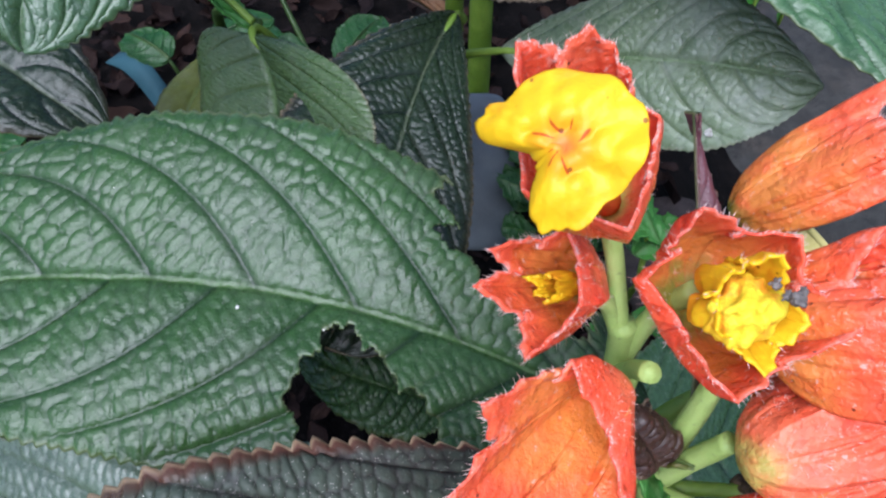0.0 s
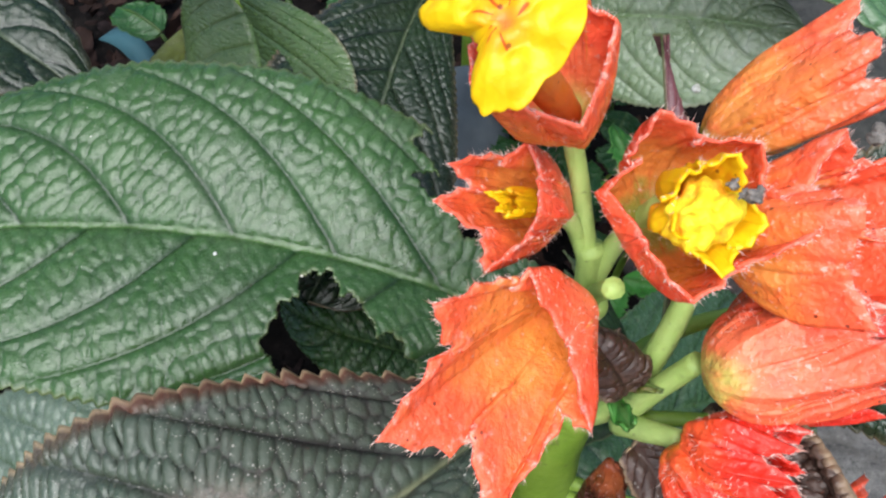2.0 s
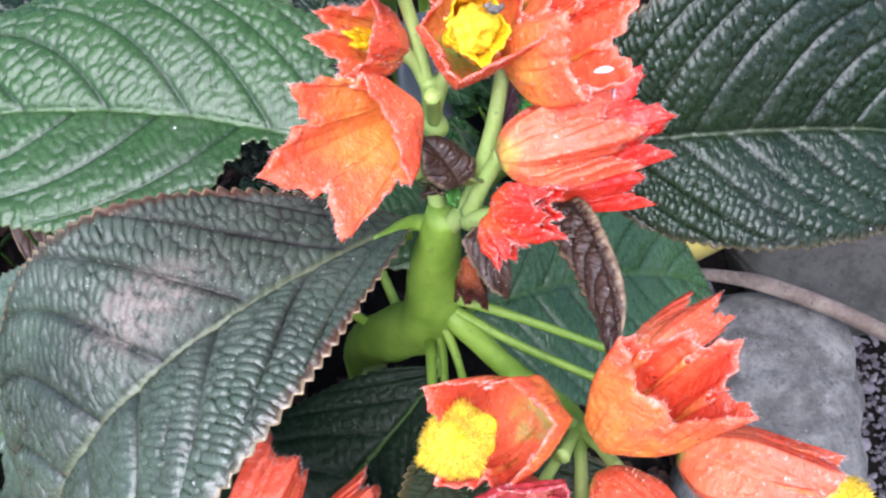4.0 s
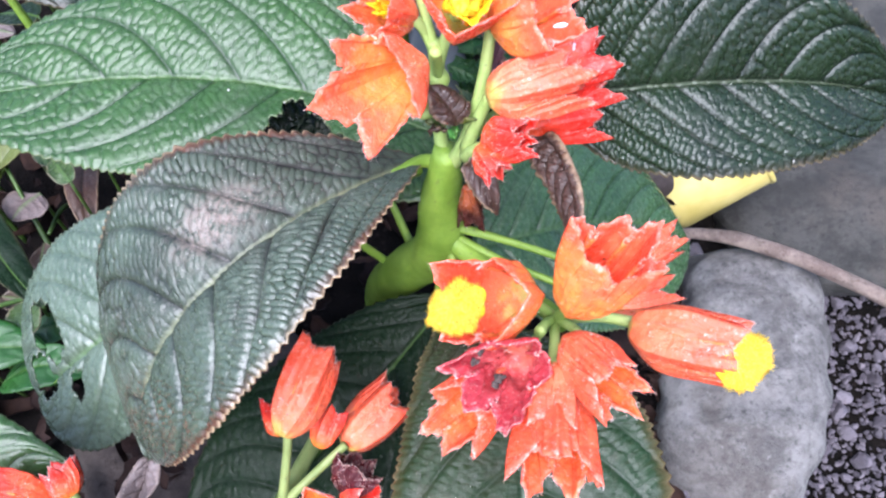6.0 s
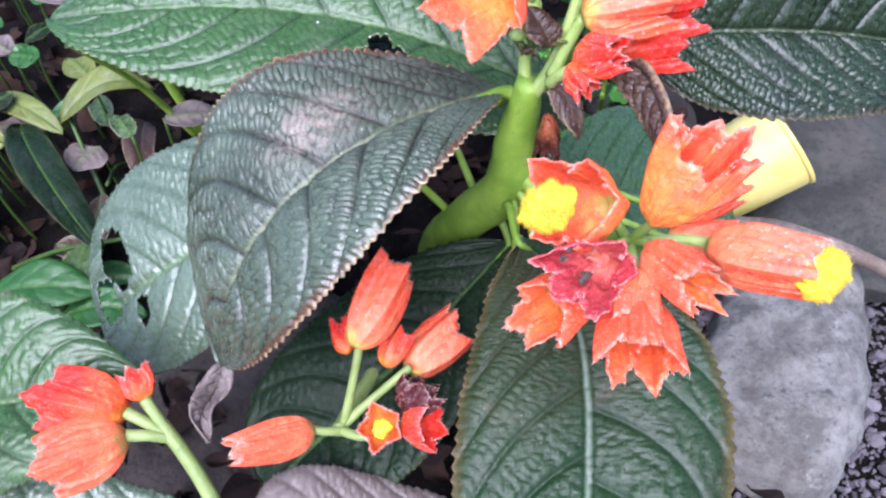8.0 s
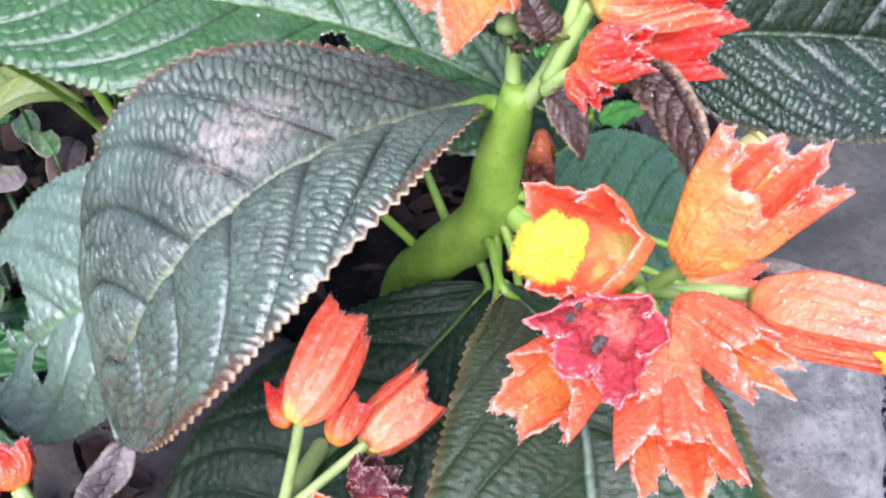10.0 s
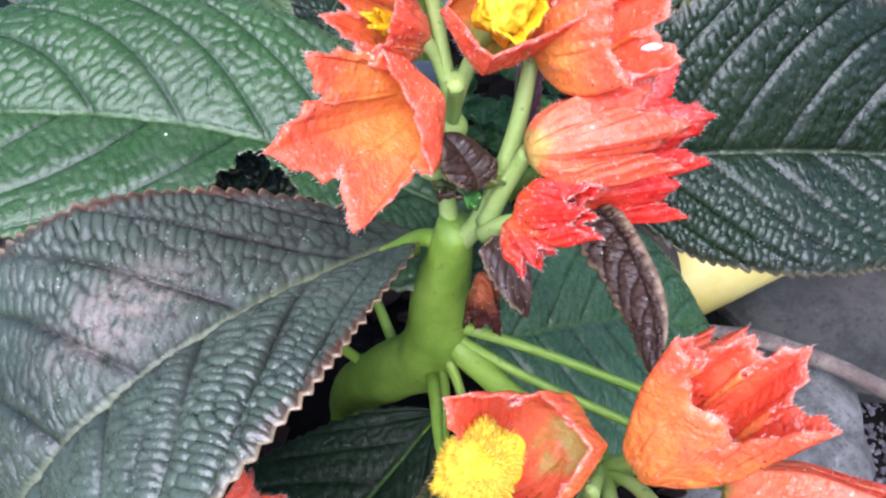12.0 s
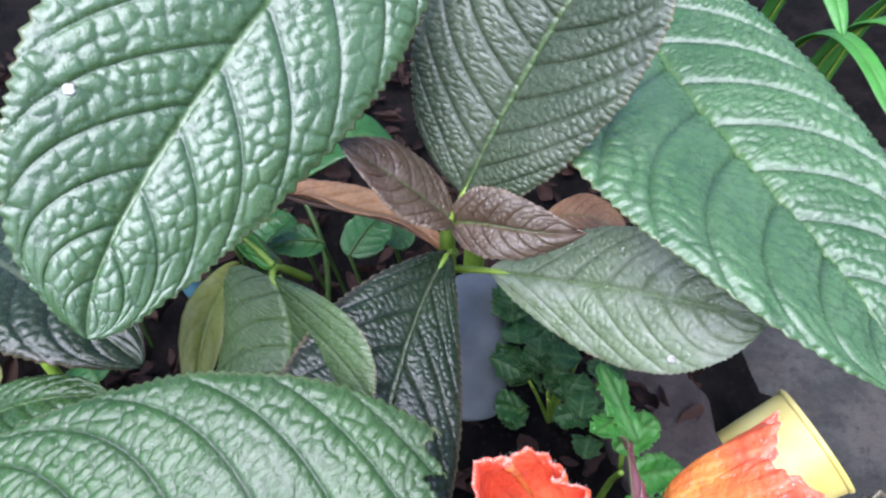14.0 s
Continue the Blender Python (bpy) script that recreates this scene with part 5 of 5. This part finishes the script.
twig = tube("twig", [(0.158, 0.132, 0.018), (0.185, 0.117, 0.030), (0.225, 0.092, 0.033), (0.29, 0.060, 0.010), (0.37, 0.02, -0.045)], [0.0030, 0.0042, 0.0040, 0.0045, 0.0045], BARK, None, "", 40, 12, 3)
tagged(twig, "dry pale brown twig lying across a rock", "twig")
strap = thing("plastic_strap", (-0.15, 0.28, 0.078), "faded blue plastic strip lying over the litter", "plastic strip")
sx = np.linspace(0, 1, 30)
SV = []
for t in sx:
    c = V3((-0.176 + 0.052 * t, 0.301 - 0.047 * t + 0.004 * math.sin(t * 5), 0.078 + 0.003 * math.sin(t * 7)))
    for q in (-1, 1):
        SV.append(c + V3((0.003 * q, 0.0045 * q, 0.003 * q * math.sin(t * 4))))
mesh_object("strip", SV, grid_faces(30, 2), BLUE_PLASTIC, strap, thick=0.0015)
# unidentified grey-blue piece, built as a plain shard
shard = rock("grey_shard", (0.020, 0.240, 0.055), (0.018, 0.038, 0.005), (38, 20, 18), PALE_SHARD, "smooth pale blue-grey shard leaning in the soil", 51, 0.10, 4)
weed = thing("weed", (-0.20, 0.07, 0.0), "small leafy green weeds and seedlings in the litter", "weed")
leaf(weed, LEAFY, mid=((-0.245, 0.05, 0.045), (-0.225, 0.055, 0.055), (-0.205, 0.058, 0.056), (-0.182, 0.06, 0.048)), left=(0.001, 0.016, 0), right=(-0.001, -0.016, 0), a=0.6, b=0.7, label='fresh green leaf', nu=60, nv=12, veins=5, teeth=12, tooth=0.0006, quilt=0.0005, petiole_r=0.0008)
leaf(weed, LEAFY, mid=((-0.205, 0.045, 0.04), (-0.19, 0.05, 0.046), (-0.175, 0.052, 0.046), (-0.158, 0.05, 0.04)), left=(0.001, 0.011, 0), right=(-0.001, -0.013, 0), a=0.6, b=0.7, label='fresh green leaf', nu=60, nv=12, veins=5, teeth=10, tooth=0.0005, quilt=0.0005, seed=3)
leaf(weed, OLIVE, mid=((-0.285, 0.185, 0.06), (-0.265, 0.175, 0.072), (-0.245, 0.165, 0.074), (-0.225, 0.153, 0.068)), left=(0.003, 0.008, 0), right=(-0.003, -0.008, 0), a=0.6, b=0.7, label='yellowish green leaf', nu=60, nv=12, veins=5, teeth=4, tooth=0.0003, quilt=0.0003, seed=4)
leaf(weed, SHADEDGREEN, mid=((-0.258, 0.165, 0.062), (-0.238, 0.138, 0.07), (-0.21, 0.105, 0.068), (-0.182, 0.077, 0.06)), left=(0.01, 0.007, 0), right=(-0.009, -0.006, 0.004), a=0.6, b=0.7, label='narrow grey-green leaf', nu=80, nv=14, veins=6, teeth=6, tooth=0.0004, quilt=0.0004, seed=5)
leaf(weed, OLIVE, mid=((-0.235, 0.16, 0.062), (-0.22, 0.172, 0.074), (-0.202, 0.182, 0.08), (-0.18, 0.188, 0.07)), left=(-0.004, 0.012, 0.004), right=(0.004, -0.012, 0.004), a=0.6, b=0.7, label='curled olive leaf', nu=60, nv=14, veins=5, teeth=6, tooth=0.0004, quilt=0.0004, seed=6)
leaf(weed, PURPLE, mid=((-0.205, 0.2, 0.03), (-0.198, 0.18, 0.04), (-0.192, 0.16, 0.042), (-0.188, 0.14, 0.035)), left=(0.01, 0.0, 0), right=(-0.01, 0, 0.004), a=0.6, b=0.7, label='dark purplish leaf', nu=60, nv=14, veins=5, teeth=6, tooth=0.0004, quilt=0.0004, seed=7)
tube("stem", [(-0.25, 0.16, 0), (-0.2475, 0.16, 0.037), (-0.245, 0.16, 0.062)], [0.0018, 0.0014, 0.0011], DIMSTEM, weed, "", 12, 8, 0)
tube("stem", [(-0.2, 0.06, 0), (-0.2075, 0.0575, 0.0335), (-0.215, 0.055, 0.055)], [0.0018, 0.0014, 0.0011], DIMSTEM, weed, "", 12, 8, 1)
tube("stem", [(-0.23, 0.2, -0.01), (-0.215, 0.165, 0.026), (-0.2, 0.13, 0.05)], [0.0018, 0.0014, 0.0011], DIMSTEM, weed, "", 12, 8, 2)
tube("stem", [(-0.28, 0.1, 0), (-0.225, 0.095, 0.0335), (-0.17, 0.09, 0.055)], [0.0018, 0.0014, 0.0011], DIMSTEM, weed, "", 12, 8, 3)
tube("stem", [(-0.19, 0.1, 0), (-0.2075, 0.1325, 0.041), (-0.225, 0.165, 0.07)], [0.0018, 0.0014, 0.0011], DIMSTEM, weed, "", 12, 8, 4)
wr = np.random.default_rng(11)
for i in range(64):
    x, y, z = wr.uniform(-0.36, -0.17), wr.uniform(0.02, 0.34), wr.uniform(0.022, 0.085)
    a = wr.uniform(0, 6.28)
    d = V3((math.cos(a), math.sin(a), wr.uniform(-0.2, 0.3))) * wr.uniform(0.016, 0.034)
    n = unit(np.cross(d, (0, 0, 1))) * wr.uniform(0.006, 0.013)
    c = V3((x, y, z))
    leaf(weed, (LEAFY, OLIVE, LEAFY, BRONZE, DULL, SHADEDGREEN, LEAFY, WILTED)[i % 8], mid=(c, c + d * 0.33 + V3((0, 0, 0.002)), c + d * 0.67 + V3((0, 0, 0.002)), c + d), left=n, right=-n, a=0.5, b=0.6, nu=40, nv=9, veins=5, teeth=8, tooth=0.0006, quilt=0.0005, seed=160 + i, rib=False)
    tube("stem", [(x - 0.006, y + 0.004, -0.008), (x - 0.003, y, z * 0.5), (x, y, z)], [0.0012, 0.0010, 0.0008], DIMSTEM, weed, "", 8, 6, i)
fern = thing("ferny_weed", (0.065, 0.235, 0.0), "bright green crinkled ferny weed", "weed")
fr = np.random.default_rng(5)
for i in range(44):
    c = V3((fr.uniform(0.035, 0.092), fr.uniform(0.185, 0.262), fr.uniform(0.045, 0.085)))
    d = unit((fr.normal(0, 1), fr.normal(0, 1), fr.normal(0, 0.35))) * fr.uniform(0.012, 0.020)
    n = unit(np.cross(d, (0, 0, 1))) * fr.uniform(0.006, 0.010)
    leaf(fern, LEAFY, mid=(c - d * 0.5, c - d * 0.15 + V3((0, 0, 0.002)), c + d * 0.2 + V3((0, 0, 0.002)), c + d * 0.5), left=n, right=-n, a=0.6, b=0.6, nu=50, nv=10, veins=4, teeth=7, tooth=0.0034, quilt=0.0009, seed=30 + i, rib=False)
for i in range(9):
    x, y = fr.uniform(0.045, 0.085), fr.uniform(0.20, 0.25)
    tube("stem", [(0.065, 0.228, -0.005), ((x + 0.065) / 2, (y + 0.228) / 2, 0.03), (x, y, 0.062)], [0.0012, 0.001, 0.0008], STEM, fern, "", 10, 8, i)
lobed = thing("lobed_weed", (0.09, 0.17, 0.0), "pale green weed with lobed leaves", "weed")
for c0, c1, w in (((0.080, 0.150, 0.118), (0.066, 0.176, 0.135), 0.006), ((0.072, 0.150, 0.112), (0.088, 0.158, 0.122), 0.008), ((0.078, 0.140, 0.108), (0.096, 0.140, 0.116), 0.009), ((0.070, 0.130, 0.102), (0.090, 0.122, 0.106), 0.010), ((0.066, 0.128, 0.104), (0.056, 0.112, 0.104), 0.008), ((0.074, 0.160, 0.12), (0.062, 0.150, 0.124), 0.006)):
    c0, c1 = V3(c0), V3(c1)
    n = unit(np.cross(c1 - c0, (0, 0.2, 1))) * w
    leaf(lobed, FRESH, mid=(c0, c0 * 0.67 + c1 * 0.33 + V3((0, 0, 0.001)), c0 * 0.33 + c1 * 0.67 + V3((0, 0, 0.001)), c1), left=n, right=-n, a=0.5, b=0.45, nu=50, nv=10, veins=4, teeth=4, tooth=0.0026, quilt=0.0005, seed=70 + int(w * 1000), rib=False)
tube("stem", [(0.085, 0.175, -0.005), (0.080, 0.160, 0.06), (0.074, 0.142, 0.108)], [0.0018, 0.0016, 0.0012], STEM, lobed, "", 16, 8)
tube("stem", [(0.076, 0.148, 0.10), (0.076, 0.158, 0.12), (0.068, 0.172, 0.132)], [0.0012, 0.0011, 0.0008], STEM, lobed, "", 10, 8)
dead = thing("dead_leaf", (-0.03, 0.20, 0.18), "curled orange-brown dead leaf caught on the shoot", "leaf")
leaf(dead, DEAD, mid=((-0.07, 0.232, 0.182), (-0.046, 0.214, 0.188), (-0.022, 0.204, 0.19), (0.002, 0.192, 0.184)), left=(0.003, 0.007, 0.005), right=(-0.003, -0.005, 0.006), a=0.35, b=0.35, label='', nu=80, nv=14, veins=6, teeth=5, tooth=0.0005, quilt=0.0005, seed=51, stalk=OLDSTEM)
dead2 = thing("dead_leaf", (0.085, 0.29, 0.09), "rust-brown dead leaf hanging behind the shoot", "leaf")
leaf(dead2, DEAD, mid=((0.06, 0.3, 0.095), (0.072, 0.296, 0.102), (0.086, 0.292, 0.103), (0.102, 0.286, 0.094)), left=(0.004, 0.014, 0.004), right=(-0.004, -0.014, 0.004), a=0.4, b=0.4, label='', nu=60, nv=14, veins=6, teeth=5, tooth=0.0005, quilt=0.0005, seed=52, stalk=OLDSTEM)
low = thing("low_seedling", (-0.06, 0.25, 0.0), "green seedling leaves in the shade behind", "weed")
leaf(low, FRESH, mid=((-0.0551, 0.1679, 0.201), (-0.062, 0.1725, 0.206), (-0.07, 0.1765, 0.2105), (-0.08, 0.179, 0.2125)), left=(0.0016, 0.0036, -0.0008), right=(-0.0012, -0.003, 0.0012), a=0.6, b=0.7, label='fresh green leaf', nu=60, nv=12, veins=5, teeth=8, tooth=0.0008, quilt=0.0006, seed=53)
leaf(low, LEAFY, mid=((-0.09, 0.33, 0.1), (-0.07, 0.345, 0.112), (-0.05, 0.352, 0.114), (-0.025, 0.352, 0.1)), left=(0.0, 0.022, 0), right=(-0.0, -0.022, 0), a=0.6, b=0.7, label='fresh green leaf', nu=60, nv=12, veins=5, teeth=8, tooth=0.0008, quilt=0.0006, seed=54)
leaf(low, OLIVE, mid=((-0.086, 0.215, 0.15), (-0.09, 0.2, 0.15), (-0.094, 0.18, 0.146), (-0.092, 0.15, 0.136)), left=(0.012, 0.0, 0.003), right=(-0.01, 0.0, 0.003), a=0.6, b=0.7, label='olive green leaf', nu=60, nv=12, veins=5, teeth=8, tooth=0.0004, quilt=0.0005, seed=55)
tube("stem", [(-0.075, 0.27, -0.005), (-0.082, 0.245, 0.08), (-0.084, 0.222, 0.160), (-0.068, 0.195, 0.186), (-0.054, 0.172, 0.199)], [0.0024, 0.0022, 0.0020, 0.0018, 0.0016], DIMSTEM, low, "", 24, 10)
tube("stem", [(-0.075, 0.27, -0.005), (-0.07, 0.30, 0.06), (-0.088, 0.330, 0.10)], [0.002, 0.0018, 0.0014], DIMSTEM, low, "", 14, 8)
for k, (x, y, z, a, size) in enumerate(((-0.104, 0.254, 0.125, 0.4, 0.030), (-0.128, 0.262, 0.110, 2.6, 0.026), (-0.045, 0.250, 0.118, 1.0, 0.030), (-0.062, 0.268, 0.108, 3.4, 0.026), (-0.030, 0.290, 0.100, 5.2, 0.024), (-0.088, 0.300, 0.100, 4.4, 0.030), (0.098, 0.300, 0.110, 0.9, 0.028), (0.120, 0.318, 0.120, 2.2, 0.026))):
    c, d = V3((x, y, z)), V3((math.cos(a), math.sin(a), 0.15)) * size
    n = unit(np.cross(d, (0, 0, 1))) * size * 0.42
    leaf(low, LEAFY, mid=(c, c + d * 0.33 + V3((0, 0, 0.003)), c + d * 0.67 + V3((0, 0, 0.003)), c + d), left=n, right=-n, a=0.5, b=0.6, nu=70, nv=14, veins=5, teeth=9, tooth=0.0014, quilt=0.0006, seed=210 + k, petiole_r=0.0007, stalk=DIMSTEM)
    tube("stem", [(x + 0.012, y + 0.02, -0.006), (x + 0.006, y + 0.008, z * 0.55), (x, y, z)], [0.0014, 0.0012, 0.0009], DIMSTEM, low, "", 10, 8, k)
side = thing("side_shoot", (-0.13, 0.17, 0.0), "dark green leaves beneath the large leaf", "plant")
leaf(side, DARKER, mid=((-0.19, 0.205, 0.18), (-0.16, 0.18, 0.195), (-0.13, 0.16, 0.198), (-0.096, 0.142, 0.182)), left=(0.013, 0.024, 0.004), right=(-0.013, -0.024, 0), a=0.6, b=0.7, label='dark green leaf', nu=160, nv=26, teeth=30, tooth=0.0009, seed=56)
leaf(side, GREEN, mid=((-0.175, 0.13, 0.15), (-0.155, 0.134, 0.16), (-0.135, 0.138, 0.166), (-0.112, 0.141, 0.164)), left=(0.001, 0.01, 0.003), right=(-0.001, -0.016, 0), a=0.6, b=0.7, label='green leaf', nu=120, nv=20, teeth=24, tooth=0.0008, seed=57)
tube("stem", [(-0.16, 0.19, -0.005), (-0.175, 0.19, 0.10), (-0.190, 0.205, 0.180)], [0.003, 0.0026, 0.0018], STEM, side, "", 16, 8)
tube("stem", [(-0.165, 0.185, 0.03), (-0.172, 0.16, 0.10), (-0.175, 0.130, 0.150)], [0.0022, 0.0018, 0.0014], STEM, side, "", 16, 8)
grassy = thing("strap_leaf_plant", (0.25, 0.42, 0.0), "pale green strap-leaved plant standing in the soil", "plant")
leaf(grassy, FRESH, mid=((0.24, 0.47, -0.02), (0.2444, 0.45199999999999996, 0.117), (0.2532, 0.39799999999999996, 0.1456), (0.262, 0.35, 0.13)), left=(0.009, 0.004, 0), right=(-0.009, -0.004, 0), a=0.3, b=0.5, label='long pale green leaf', nu=80, nv=10, veins=14, teeth=4, tooth=0.0002, quilt=0.0003, seed=60)
leaf(grassy, FRESH, mid=((0.26, 0.46, -0.02), (0.268, 0.445, 0.12600000000000003), (0.284, 0.4, 0.15680000000000002), (0.3, 0.36, 0.14)), left=(0.009, 0.004, 0), right=(-0.009, -0.004, 0), a=0.3, b=0.5, label='long pale green leaf', nu=80, nv=10, veins=14, teeth=4, tooth=0.0002, quilt=0.0003, seed=61)
leaf(grassy, FRESH, mid=((0.22, 0.47, -0.02), (0.223, 0.45799999999999996, 0.14400000000000002), (0.22899999999999998, 0.422, 0.17920000000000003), (0.235, 0.39, 0.16)), left=(0.009, 0.004, 0), right=(-0.009, -0.004, 0), a=0.3, b=0.5, label='long pale green leaf', nu=80, nv=10, veins=14, teeth=4, tooth=0.0002, quilt=0.0003, seed=62)
leaf(grassy, FRESH, mid=((0.28, 0.47, -0.02), (0.29000000000000004, 0.45949999999999996, 0.135), (0.31, 0.428, 0.168), (0.33, 0.4, 0.15)), left=(0.009, 0.004, 0), right=(-0.009, -0.004, 0), a=0.3, b=0.5, label='long pale green leaf', nu=80, nv=10, veins=14, teeth=4, tooth=0.0002, quilt=0.0003, seed=63)
V, F = lump_mesh((-0.0815, 0.1790, 0.2128), (0.0042, 0.0026, 0.0024), (0, 10, 170), 3, 0.2, 3)
mesh_object("bud", V, F, CRIMSON, low, "pinkish closed bud")
for place, size, tag in (((-0.0821, 0.1467, 0.2854), 0.0016, "white dried speck on a large leaf"), ((0.0793, 0.1491, 0.1776), 0.0014, "white dried speck on a dusty leaf"), ((-0.0425, 0.0740, 0.2035), 0.0004, "pale dried speck on a green leaf")):
    V, F = lump_mesh(place, (size, size, size * 0.45), (20, 0, 40), 3, 0.35, int(size * 1e5), 3.0)
    tagged(mesh_object("speck", V, F, DROPPING), tag, "speck")
# flakes added in place of the glossy highlights on the red flowers
for place, size, turn in (((0.0548, 0.0321, 0.2437), 0.0015, (10, 10, 20)), ((0.0603, 0.0380, 0.2458), 0.0012, (25, 0, 60)), ((0.0551, 0.0288, 0.2603), 0.0013, (70, 0, 10))):
    V, F = lump_mesh(place, (size, size * 0.5, size * 0.2), turn, 3, 0.85, int(size * 1e5) + 2, 3.0)
    tagged(mesh_object("highlight_flake", V, F, HIGHLIGHT_WHITE), "pinkish white flake standing in for a highlight on a red flower", "scrap")
for place, size in (((0.0383, 0.0390, 0.2648), 0.0009), ((0.0504, 0.0434, 0.2693), 0.0011), ((0.0372, 0.0420, 0.2632), 0.0007), ((0.0392, 0.0402, 0.2643), 0.0006), ((0.0376, 0.0400, 0.2640), 0.0006), ((0.0330, -0.0290, 0.2135), 0.0010), ((0.0385, -0.0320, 0.2105), 0.0013), ((0.0375, -0.0335, 0.2105), 0.0009), ((0.0345, -0.0270, 0.2145), 0.0008)):
    V, F = lump_mesh(place, (size, size * 0.8, size * 0.7), (20, 0, 40), 3, 0.9, int(size * 1e5), 5.0)
    dark = place[2] < 0.22
    tagged(mesh_object("crumb", V, F, DIRT if dark else CRUMB), "dark brown crumb on a withered flower" if dark else "grey crumb of debris on an orange flower", "crumb")
